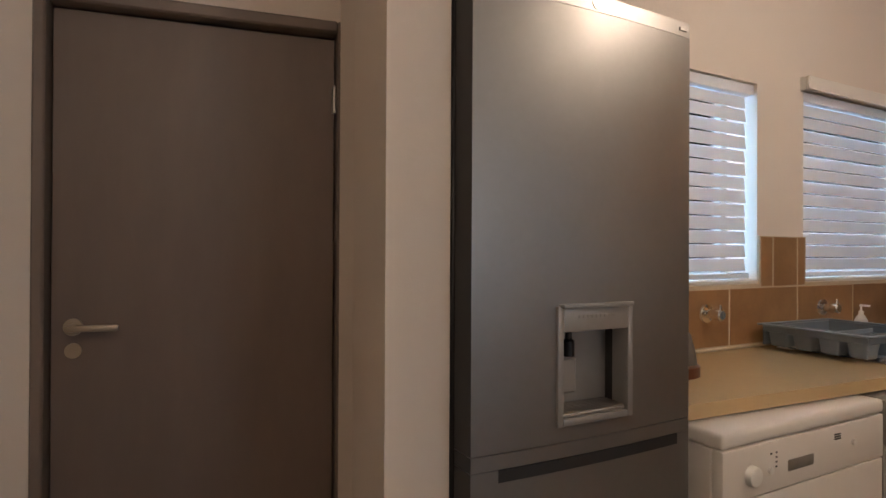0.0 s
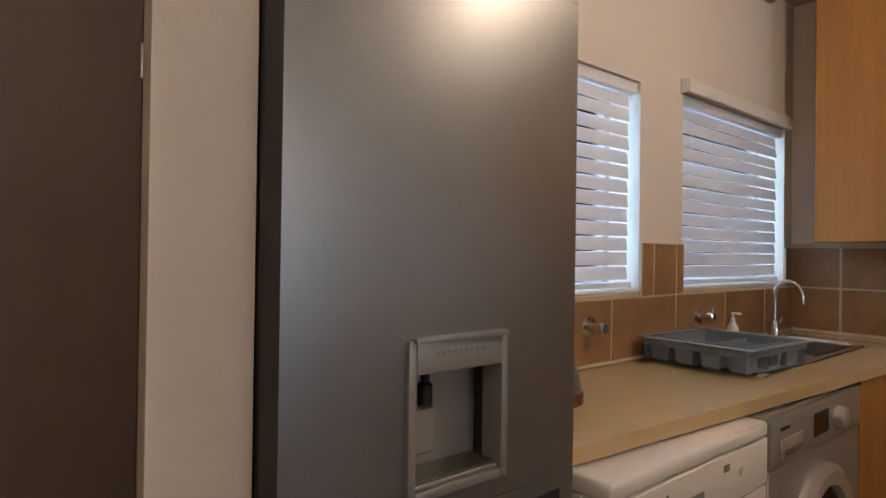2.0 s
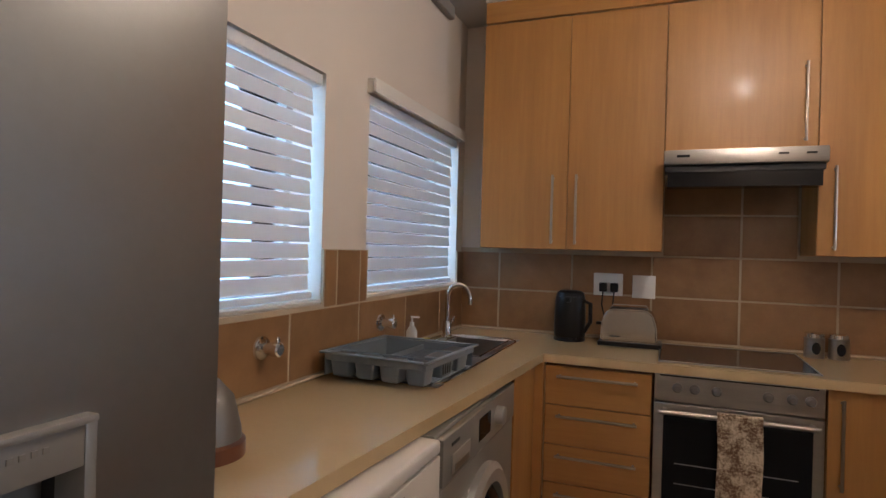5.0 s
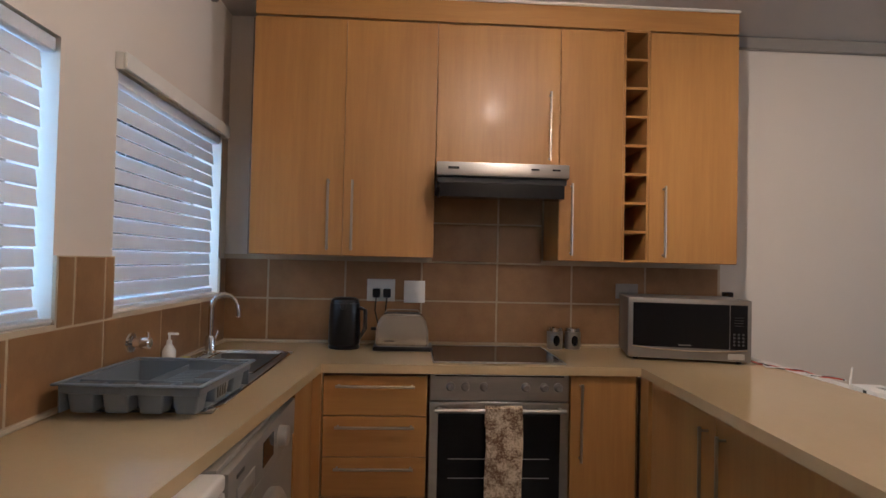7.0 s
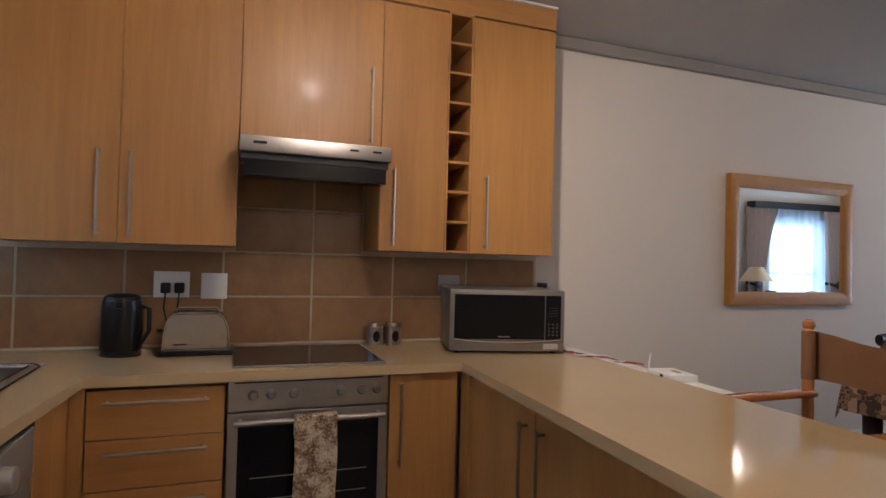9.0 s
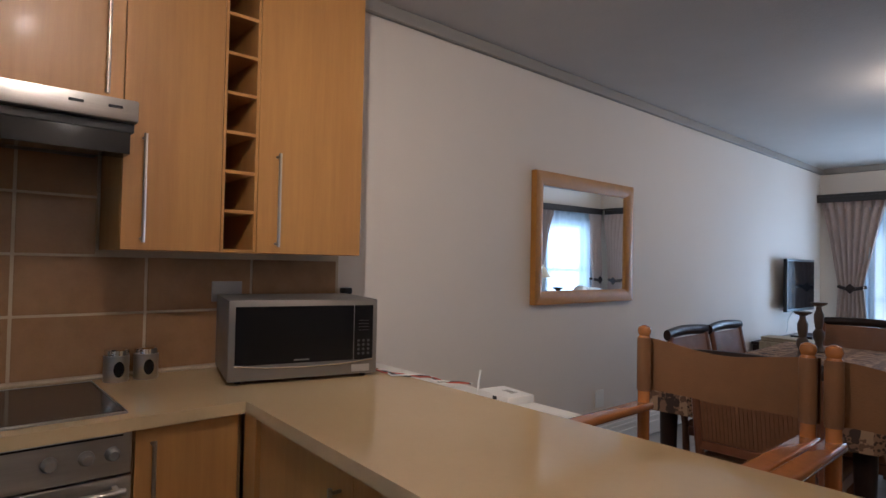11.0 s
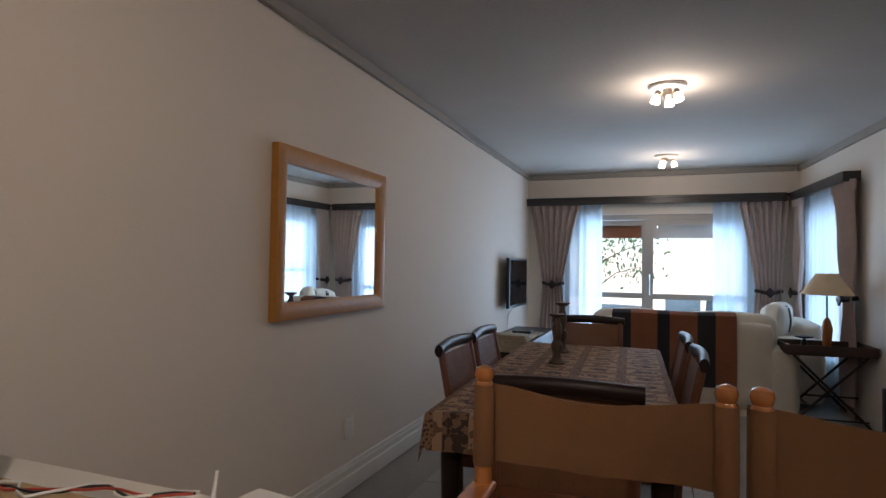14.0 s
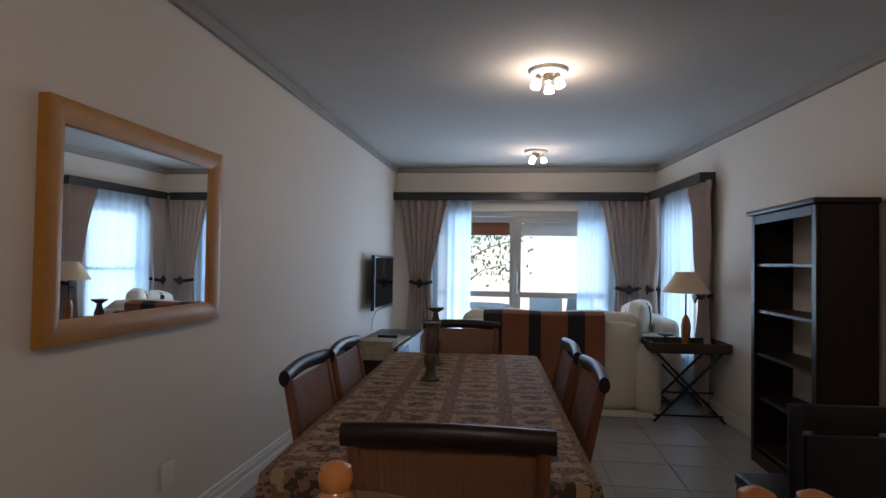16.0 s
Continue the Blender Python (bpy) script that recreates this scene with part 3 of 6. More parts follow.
# ---- wall tiles ----
def tile_wall():
    east = thing("splashback_east", "tan ceramic splashback tiles with pale grout", "splashback", kind="structure")
    part("grout", B(EAST - 0.0105, EAST - 0.001, -0.565, NORTH, TOP, 1.325, 0), TGROUT, east)
    part("grout", B(EAST - 0.0105, EAST - 0.001, 0.41, 1.0, 1.325, 1.755, 0), TGROUT, east)
    rows = [(TOP + 0.012, 1.10), (1.10, 1.305), (1.305, 1.51), (1.51, 1.715)]
    ye = [NORTH, 1.842, 1.445, 1.047, 0.648, 0.248, -0.152, -0.557]
    for r, (z0, z1) in enumerate(rows):
        for y1, y0 in zip(ye, ye[1:]):
            if r > 1:
                if not (y0 < 1.0 and y1 > 0.41):
                    continue
                y0, y1 = max(y0, 0.41), min(y1, 1.0)
                if y1 - y0 < 0.03:
                    continue
            part("tile", B(EAST - 0.0125, EAST - 0.0055, y0 + 0.005, y1 - 0.005, z0 + 0.0045, z1 - 0.0045, 0.0015), TILE, east)
    north = thing("splashback_north", "tan ceramic splashback tiles below the windows", "splashback", kind="structure")
    part("grout", B(0.93, EAST - 0.013, NORTH - 0.0105, NORTH - 0.001, TOP, 1.112, 0), TGROUT, north)
    part("grout", B(W1[1], W2[0], NORTH - 0.0105, NORTH - 0.001, 1.112, 1.30, 0), TGROUT, north)
    part("grout", B(W2[1], EAST - 0.013, NORTH - 0.0105, NORTH - 0.001, 1.112, 1.30, 0), TGROUT, north)
    xe = [0.935, 1.33, 1.773, 2.203, 2.62, 3.03, EAST - 0.013]
    for x0, x1 in zip(xe, xe[1:]):
        part("tile", B(x0 + 0.005, x1 - 0.005, NORTH - 0.0125, NORTH - 0.0055, TOP + 0.015, 1.097, 0.0015), TILE, north)
    for x0, x1 in ((W1[1] + 0.004, 2.04), (2.04, 2.203), (2.203, W2[0] - 0.003), (W2[1] + 0.003, EAST - 0.013)):
        part("tile", B(x0 + 0.005, x1 - 0.005, NORTH - 0.0125, NORTH - 0.0055, 1.103, 1.297, 0.0015), TILE, north)
    return east


tile_wall()


# ---- cabinets ----
def bar_handle(parent, p0, p1, out, r=0.006):
    """A slim bar on two pins; out is the direction away from the door."""
    o = Vector(out) * 0.03
    a, b = Vector(p0), Vector(p1)
    d = (b - a).normalized()
    bm = tube([a + o, b + o], r, 8)
    for q in (a + d * 0.012, b - d * 0.012):
        tube([q, q + o], r * 0.8, 8, bm)
    return part("handle", bm, SATIN, parent, "slim satin metal bar handle")


def upper(name, label, y0, y1, z0, z1, doors, group="wall cabinets"):
    """A wall cabinet on the east wall; doors: (y0, y1, handle y, handle z0, handle z1)."""
    t = thing(name, label, "cabinet", group=group)
    part("body", B(3.085, EAST - 0.013 if z0 > 1.7 or y1 < 0.42 or y0 > 0.98 else EAST, y0, y1, z0, z1, 0.001), BEECH, t)
    for d0, d1, hy, h0, h1 in doors:
        d = part("door", B(3.065, 3.084, d0 + 0.0008, d1 - 0.0008, z0 + 0.001, z1 - 0.012, 0.0015), BEECH, t)
        bar_handle(d, (3.065, hy, h0), (3.065, hy, h1), (-1, 0, 0))
    return t


UB, UT = 1.325, 2.455
upper("wall_cabinet", "tall beech-veneer wall cabinet with two doors", 1.0, 1.86, UB, UT, [(1.0, 1.43, 1.386, 1.35, 1.68), (1.43, 1.86, 1.498, 1.35, 1.68)])
upper("wall_cabinet", "short beech-veneer cabinet above the extractor hood", 0.405, 0.999, 1.76, UT, [(0.405, 0.999, 0.455, 1.80, 2.13)])
upper("wall_cabinet", "narrow beech-veneer wall cabinet with one door", 0.094, 0.404, UB, UT, [(0.094, 0.404, 0.345, 1.35, 1.695)])
upper("wall_cabinet", "beech-veneer wall cabinet at the tiles' end", -0.48, -0.036, UB, UT, [(-0.48, -0.036, -0.108, 1.35, 1.695)])


def wine_rack():
    t = thing("wine_rack", "narrow beech wine rack with eight empty cubbies", "wine rack", group="wall cabinets")
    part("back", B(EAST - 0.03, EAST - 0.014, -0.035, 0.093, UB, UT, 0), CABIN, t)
    for y0, y1 in ((-0.035, -0.024), (0.082, 0.093)):
        part("side_panel", B(3.066, EAST - 0.03, y0, y1, UB, UT, 0.001), BEECH, t)
    n = 8
    for k in range(n + 1):
        z = UB + (UT - UB - 0.012) * k / n
        part("shelf", B(3.066, EAST - 0.03, -0.0239, 0.0819, z, z + 0.012, 0.001), BEECH_H, t)
    return t


wine_rack()
trim = thing("cabinet_cornice", "beech filler board above the wall cabinets", "trim")
part("fascia", B(3.067, 3.085, -0.48, 1.86, 2.456, CEIL_Z - 0.012, 0.001), BEECH_H, trim)
part("capping", B(3.055, 3.085, -0.482, 1.862, CEIL_Z - 0.0118, CEIL_Z - 0.001, 0.001), SKIRT, trim, "white capping strip")
part("end_panel", B(3.0855, EAST - 0.001, -0.48, -0.464, 2.456, CEIL_Z - 0.012, 0.001), BEECH_H, trim)
# narrow brown strip between the end cabinet and the corner
part("filler", B(3.20, 3.215, 1.861, 1.905, UB, CEIL_Z - 0.08, 0.001), FRAMEPAINT, trim, "narrow brown strip in the corner")


def hood():
    t = thing("extractor_hood", "slim stainless-steel extractor hood, lamp off", "extractor hood")
    part("body", B(2.99, EAST - 0.014, 0.412, 0.995, 1.655, 1.757, 0.002), STEEL, t)
    part("front_panel", B(2.875, 2.99, 0.405, 1.0, 1.69, 1.752, 0.006, 2), STEEL, t)
    part("lip", B(2.90, 2.989, 0.41, 0.995, 1.662, 1.689, 0.003), FRIDGE_D, t)
    part("visor", prism([(2.90, 0.42), (2.99, 0.42), (2.99, 0.985), (2.90, 0.985)], 1.60, 1.6615), GLASSBLK, t, "dark glass visor")
    part("filter", B(2.99, EAST - 0.016, 0.43, 0.975, 1.645, 1.6545, 0.001), BLACK, t)
    for y in (0.465, 0.56):
        part("switch", B(2.872, 2.876, y - 0.018, y + 0.018, 1.722, 1.73, 0.001), BLACK, t)
    part("maker_plate", B(2.872, 2.876, 0.90, 0.95, 1.72, 1.731, 0.001), BLACK, t)
    return t


hood()


def drawers():
    t = thing("drawer_unit", "beech base unit with four drawers", "drawers", group="base cabinets")
    part("body", B(2.81, EAST - 0.02, 1.02, 1.459, 0.1, TOP - 0.037, 0.001), CABIN, t)
    zs = [0.11, 0.316, 0.480, 0.652, 0.822]
    for z0, z1 in zip(zs, zs[1:]):
        d = part("drawer_front", B(2.79, 2.809, 1.022, 1.458, z0 + 0.002, z1 - 0.002, 0.0015), BEECH_H, t)
        bar_handle(d, (2.79, 1.075, z1 - 0.042), (2.79, 1.405, z1 - 0.042), (-1, 0, 0))
    part("plinth", B(2.85, 2.866, 1.02, 1.459, 0, 0.099, 0.001), BEECH_H, t)
    return t


drawers()
c = thing("base_cabinet", "beech corner filler panel beside the washing machine", "cabinet", group="base cabinets")
part("end_panel", B(2.41, 2.789, 1.50, 1.516, 0.0, TOP - 0.037, 0.001), BEECH, c)
part("filler", B(2.75, 2.789, 1.461, 1.499, 0.0, TOP - 0.037, 0.001), BEECH, c)


def oven():
    t = thing("oven", "built-in stainless-steel oven with dark glass door", "oven")
    part("body", B(2.80, EAST - 0.05, 0.42, 1.01, 0.12, TOP - 0.04, 0.001), BLACK, t)
    part("control_panel", B(2.778, 2.799, 0.418, 1.012, 0.722, 0.842, 0.003), STEEL, t)
    part("vent_slot", B(2.776, 2.779, 0.44, 0.99, 0.825, 0.83, 0.0005), BLACK, t)
    d = part("door", B(2.776, 2.799, 0.418, 1.012, 0.25, 0.718, 0.003), STEEL, t, "steel-framed oven door")
    part("glass", B(2.772, 2.7755, 0.455, 0.975, 0.30, 0.675, 0.002), GLASSBLK, d)
    for z in (0.48, 0.40):
        part("oven_shelf", B(2.7695, 2.7715, 0.50, 0.93, z, z + 0.003, 0), STEEL, d)
    part("handle", tube([(2.735, 0.44, 0.69), (2.735, 0.99, 0.69)], 0.010, 10), STEEL, d)
    for y in (0.46, 0.97):
        part("bracket", B(2.735, 2.7755, y - 0.008, y + 0.008, 0.682, 0.698, 0.002), STEEL, d)
    part("lower_panel", B(2.778, 2.799, 0.418, 1.012, 0.13, 0.246, 0.003), STEEL, t)
    me = lathe([(0.019, 0), (0.019, -0.006), (0.015, -0.008), (0.014, -0.024), (0.011, -0.026)], 20, (0, 0, 0), "x")
    pieces("knob", me, SILVERD, t, [(2.778, y, 0.782) for y in (0.925, 0.862, 0.782, 0.605, 0.525, 0.465)])
    return t


oven()


def towel():
    t = thing("tea_towel", "patterned brown and cream towel hanging on the oven handle", "towel")

    def fn(u, v):
        s = v * 1.0
        y = 0.625 + 0.155 * u + 0.002 * math.sin(9 * s)
        if s < 0.14:
            z, x = 0.624 + 0.08 * s / 0.14, 2.747
        elif s < 0.2:
            a = (s - 0.14) / 0.06 * math.pi
            z, x = 0.704 + 0.006 * math.sin(a), 2.735 + 0.0125 * math.cos(a)
        else:
            z, x = 0.704 - 0.38 * (s - 0.2) / 0.8, 2.7225
        x += -0.004 * math.sin(u * 7 + 3) * min(1, max(0, s - 0.25) * 3) - 0.003 * abs(math.sin((z - 0.46) * 20)) * (s > 0.3)
        return (x, y, z)

    part("cloth", sheet(fn, 16, 60, 0.004), TOWEL, t)
    return t


towel()


def base_door(name, label, x0, x1, y0, y1, doors, face):
    """A base cabinet with doors: (a, b, handle at). face 'x' looks to -x, 'y' to +y."""
    t = thing(name, label, "cabinet", group="base cabinets")
    part("body", B(x0, x1, y0, y1, 0.1, TOP - 0.037, 0.001), CABIN, t)
    for a, b, h in doors:
        if face == "x":
            d = part("door", B(x0 - 0.02, x0 - 0.001, a + 0.002, b - 0.002, 0.112, 0.832, 0.0015), BEECH, t)
            bar_handle(d, (x0 - 0.02, h, 0.47), (x0 - 0.02, h, 0.80), (-1, 0, 0))
        else:
            d = part("door", B(a + 0.002, b - 0.002, y1 + 0.001, y1 + 0.02, 0.112, 0.832, 0.0015), BEECH, t)
            bar_handle(d, (h, y1 + 0.02, 0.45), (h, y1 + 0.02, 0.77), (0, 1, 0))
    part("plinth", B(x0 + 0.03, x1 - 0.03, y0 + 0.03, y1 - 0.03, 0, 0.099, 0.001), BEECH_H, t)
    return t


base_door("base_cabinet", "narrow beech base cabinet beside the oven", 2.81, EAST - 0.03, 0.105, 0.412, [(0.12, 0.41, 0.365)], "x")
base_door("base_cabinet", "beech base cabinet under the breakfast counter, two doors", 1.71, 2.76, -0.51, 0.07, [(2.19, 2.70, 2.245), (1.715, 2.19, 2.135)], "y")
base_door("base_cabinet", "beech base cabinet at the breakfast counter's end", 1.0, 1.708, -0.51, 0.09, [(1.355, 1.705, 1.40), (1.005, 1.355, 1.31)], "y")


c = thing("base_cabinet", "beech filler post in the worktop corner", "cabinet", group="base cabinets")
part("filler", B(2.703, 2.789, 0.072, 0.103, 0.0, TOP - 0.037, 0.001), BEECH, c)


# ---- fridge ----
def fridge():
    t = thing("fridge_freezer", "tall silver fridge-freezer with a water dispenser", "fridge")
    x0, x1, yf = 0.337, 0.905, 1.543
    part("body", B(x0 + 0.002, x1 - 0.002, yf + 0.075, NORTH - 0.06, 0.03, 1.745, 0.004), FRIDGE_D, t, "dark grey cabinet side")
    for x in (x0 + 0.05, x1 - 0.05):
        for y in (yf + 0.12, NORTH - 0.11):
            part("foot", lathe([(0.018, 0), (0.018, 0.03)], 12, (x, y, 0)), BLACK, t)

    def front(z0, z1, cut=None, bm=None):
        """A door slab whose face bows out gently."""
        def fn(u, v):
            x = x0 + (x1 - x0) * u
            return (x, yf - 0.010 * (1 - (2 * u - 1) ** 2), z0 + (z1 - z0) * v)
        one = bmesh.new()
        n = 24
        xs = [k / n for k in range(n + 1)]
        f = [[one.verts.new(fn(u, v)) for u in xs] for v in (0, 1)]
        bk = [[one.verts.new((x0 + (x1 - x0) * u, yf + 0.06, z0 + (z1 - z0) * v)) for u in xs] for v in (0, 1)]
        for k in range(n):
            one.faces.new((f[0][k], f[0][k + 1], f[1][k + 1], f[1][k])).smooth = True
            one.faces.new((bk[0][k + 1], bk[0][k], bk[1][k], bk[1][k + 1]))
            one.faces.new((f[1][k], f[1][k + 1], bk[1][k + 1], bk[1][k]))
            one.faces.new((f[0][k + 1], f[0][k], bk[0][k], bk[0][k + 1]))
        for k in (0, n):
            one.faces.new((f[0][k], f[1][k], bk[1][k], bk[0][k]))
        bmesh.ops.recalc_face_normals(one, faces=one.faces[:])
        return merge(bm, one)

    DX0, DX1, DZ0, DZ1 = 0.521, 0.717, 0.897, 1.128
    # the upper door is built round the dispenser's recess
    def slab(ua, ub, z0, z1, bm):
        one = bmesh.new()
        n = 12

        def px(u):
            return (x0 + (x1 - x0) * u, yf - 0.010 * (1 - (2 * u - 1) ** 2))
        us = [ua + (ub - ua) * k / n for k in range(n + 1)]
        f = [[one.verts.new((*px(u), z)) for u in us] for z in (z0, z1)]
        bk = [[one.verts.new((px(u)[0], yf + 0.06, z)) for u in us] for z in (z0, z1)]
        for k in range(n):
            one.faces.new((f[0][k], f[0][k + 1], f[1][k + 1], f[1][k])).smooth = True
            one.faces.new((bk[0][k + 1], bk[0][k], bk[1][k], bk[1][k + 1]))
            one.faces.new((f[1][k], f[1][k + 1], bk[1][k + 1], bk[1][k]))
            one.faces.new((f[0][k + 1], f[0][k], bk[0][k], bk[0][k + 1]))
        for k in (0, n):
            one.faces.new((f[0][k], f[1][k], bk[1][k], bk[0][k]))
        bmesh.ops.recalc_face_normals(one, faces=one.faces[:])
        return merge(bm, one)
    ua, ub = (DX0 + 0.012 - x0) / (x1 - x0), (DX1 - 0.012 - x0) / (x1 - x0)
    bm = slab(0, 1, 0.866, DZ0 + 0.012, None)
    slab(0, ua, DZ0 + 0.012, DZ1 - 0.03, bm)
    slab(ub, 1, DZ0 + 0.012, DZ1 - 0.03, bm)
    slab(0, 1, DZ1 - 0.03, 1.712, bm)
    bmesh.ops.remove_doubles(bm, verts=bm.verts[:], dist=1e-5)
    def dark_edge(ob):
        """Gives the sideways faces of a door the dark grey colour."""
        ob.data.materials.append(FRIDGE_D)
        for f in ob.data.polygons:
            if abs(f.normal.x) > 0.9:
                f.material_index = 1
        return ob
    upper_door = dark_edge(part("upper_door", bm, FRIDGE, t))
    part("top_trim", front(1.713, 1.745), SILVER, t, "pale silver top trim")
    bm = slab(0, 1, 0.06, 0.812, None)
    slab(0, 0.10, 0.812, 0.8348, bm)
    slab(0.93, 1, 0.812, 0.8348, bm)
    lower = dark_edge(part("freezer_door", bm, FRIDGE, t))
    # flush with the door; the dark colour puts in the recess's shade
    part("grip_recess_shade", slab(0.1005, 0.9295, 0.8122, 0.8348, None), FRIDGE_D, lower, "flush dark strip as the shade of a grip recess")
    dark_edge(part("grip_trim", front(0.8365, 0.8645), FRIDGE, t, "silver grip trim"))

    yd = yf - 0.010
    disp = part("dispenser", B(DX0 + 0.014, DX1 - 0.014, yd - 0.006, yf + 0.02, DZ1 - 0.05, DZ1 - 0.004, 0.003, 2), DISPENSER, upper_door, "silver water dispenser")
    part("surround", B(DX0, DX0 + 0.014, yd - 0.006, yf + 0.03, DZ0, DZ1, 0.003, 2), DISPENSER, disp)
    part("surround", B(DX1 - 0.014, DX1, yd - 0.006, yf + 0.03, DZ0, DZ1, 0.003, 2), DISPENSER, disp)
    part("surround", B(DX0 + 0.014, DX1 - 0.014, yd - 0.006, yf + 0.03, DZ0, DZ0 + 0.014, 0.003, 2), DISPENSER, disp)
    part("brow", B(DX0 + 0.006, DX1 - 0.006, yd - 0.016, yf, DZ1 - 0.004, DZ1 + 0.004, 0.003, 2), DISPENSER, disp)
    part("niche", B(DX0 + 0.012, DX1 - 0.012, yf + 0.052, yf + 0.058, DZ0 + 0.012, DZ1 - 0.03, 0), DISPENSER, disp)
    part("spout", lathe([(0.012, 0), (0.012, 0.03), (0.007, 0.034), (0.007, 0.06)], 14, (DX0 + 0.055, yf + 0.02, 1.025)), BLACK, disp)
    part("lever", B(DX0 + 0.035, DX0 + 0.075, yf + 0.018, yf + 0.026, 0.95, 1.02, 0.004), DISPENSER, disp)
    part("drip_tray", B(DX0 + 0.016, DX1 - 0.016, yf - 0.01, yf + 0.05, DZ0 + 0.014, DZ0 + 0.022, 0.002), DISPENSER, disp)
    me = B(DX0 + 0.02, DX1 - 0.02, -0.0018, 0.0018, 0, 0.004, 0)
    pieces("grille_bar", me, STEEL, disp, [(0, yf - 0.006 + 0.0085 * k, DZ0 + 0.0222) for k in range(7)])
    for a in range(9):
        part("lettering", B(DX0 + 0.05 + 0.011 * a, DX0 + 0.056 + 0.011 * a, yd - 0.0075, yd - 0.006, DZ1 - 0.024, DZ1 - 0.018, 0), WASHER, disp)
    part("badge", lathe([(0.012, 0), (0.012, -0.002)], 16, (0.62, yd, 1.729), "y"), STEEL, t)
    part("lettering", B(0.868, 0.89, yf - 0.006, yf - 0.001, 1.724, 1.731, 0), STEEL, t)
    return t



fridge()


# ---- appliances under the worktop ----
def dishwasher():
    t = thing("dishwasher", "white dishwasher under the worktop", "dishwasher")
    x0, x1, yf = 0.96, 1.645, 1.497
    part("body", B(x0, x1, yf + 0.03, NORTH - 0.03, 0.02, 0.79, 0.003), WHITE, t)
    part("top", B(x0 - 0.002, x1 + 0.002, yf, NORTH - 0.03, 0.791, 0.829, 0.012, 3), WHITE, t)
    p = part("control_panel", B(x0, x1, yf, yf + 0.029, 0.67, 0.789, 0.006, 2), WHITE, t)
    part("dial", lathe([(0.024, 0), (0.022, -0.014), (0.018, -0.016)], 24, (x0 + 0.10, yf, 0.722), "y"), WHITEP, p)
    # slightly raised plate; its grey stands in for the shade inside a grip
    part("grip", B(x0 + 0.24, x0 + 0.35, yf - 0.002, yf + 0.012, 0.705, 0.735, 0.006, 2), WASHER, p, "grey plate coloured as a shadowed grip recess")
    part("button", lathe([(0.009, 0), (0.009, -0.006)], 16, (x0 + 0.17, yf, 0.722), "y"), WHITEP, p)
    part("button", lathe([(0.009, 0), (0.009, -0.006)], 16, (x0 + 0.53, yf, 0.735), "y"), WHITEP, p)
    me = B(-0.003, 0.003, -0.001, 0, -0.002, 0.002, 0)
    pieces("indicator", me, BLACK, p, [(x0 + 0.195, yf, 0.76 - 0.011 * k) for k in range(4)] + [(x0 + 0.175, yf, 0.76)])
    for k in range(3):
        part("lettering", B(x0 + 0.44, x0 + 0.47, yf - 0.001, yf, 0.752 + 0.006 * k, 0.755 + 0.006 * k, 0), BLACK, p)
    part("door", B(x0, x1, yf + 0.002, yf + 0.029, 0.12, 0.667, 0.005, 2), WHITE, t)
    part("kick_plate", B(x0 + 0.01, x1 - 0.01, yf + 0.031, yf + 0.045, 0.0, 0.115, 0.002), WHITE, t)
    return t


dishwasher()


def washer():
    t = thing("washing_machine", "silver front-loading washing machine under the worktop", "washing machine")
    x0, x1, yf = 1.665, 2.40, 1.503
    part("body", B(x0, x1, yf + 0.02, NORTH - 0.03, 0.0, 0.828, 0.008, 2), WASHER, t)
    part("front_panel", B(x0, x1, yf, yf + 0.019, 0.06, 0.69, 0.004), WASHER, t)
    p = part("control_panel", B(x0, x1, yf - 0.006, yf + 0.019, 0.693, 0.82, 0.008, 2), WASHER, t)
    d = part("detergent_drawer", B(x0 + 0.06, x0 + 0.21, yf - 0.010, yf - 0.006, 0.71, 0.765, 0.003), SILVER, p)
    part("grip", B(x0 + 0.08, x0 + 0.19, yf - 0.012, yf - 0.010, 0.716, 0.735, 0.002), STEEL, d)
    part("lettering", B(x0 + 0.06, x0 + 0.12, yf - 0.0075, yf - 0.006, 0.787, 0.796, 0), BLACK, p)
    part("display", B(x0 + 0.30, x0 + 0.42, yf - 0.008, yf - 0.006, 0.725, 0.795, 0.002), GLASSBLK, p)
    part("dial", lathe([(0.032, 0), (0.030, -0.025), (0.026, -0.028)], 24, (x0 + 0.50, yf - 0.006, 0.757), "y"), SILVER, p)
    cx, cz = (x0 + x1) / 2, 0.40
    ring = part("porthole_ring", lathe([(0.235, 0), (0.235, -0.02), (0.215, -0.034), (0.175, -0.03), (0.17, 0)], 48, (cx, yf, cz), "y"), SILVER, t, "chromed porthole ring")
    part("porthole_glass", lathe([(0.169, -0.006), (0.14, -0.03), (0.08, -0.042), (0.01, -0.045)], 40, (cx, yf, cz), "y"), GLASSBLK, ring)
    return t


washer()


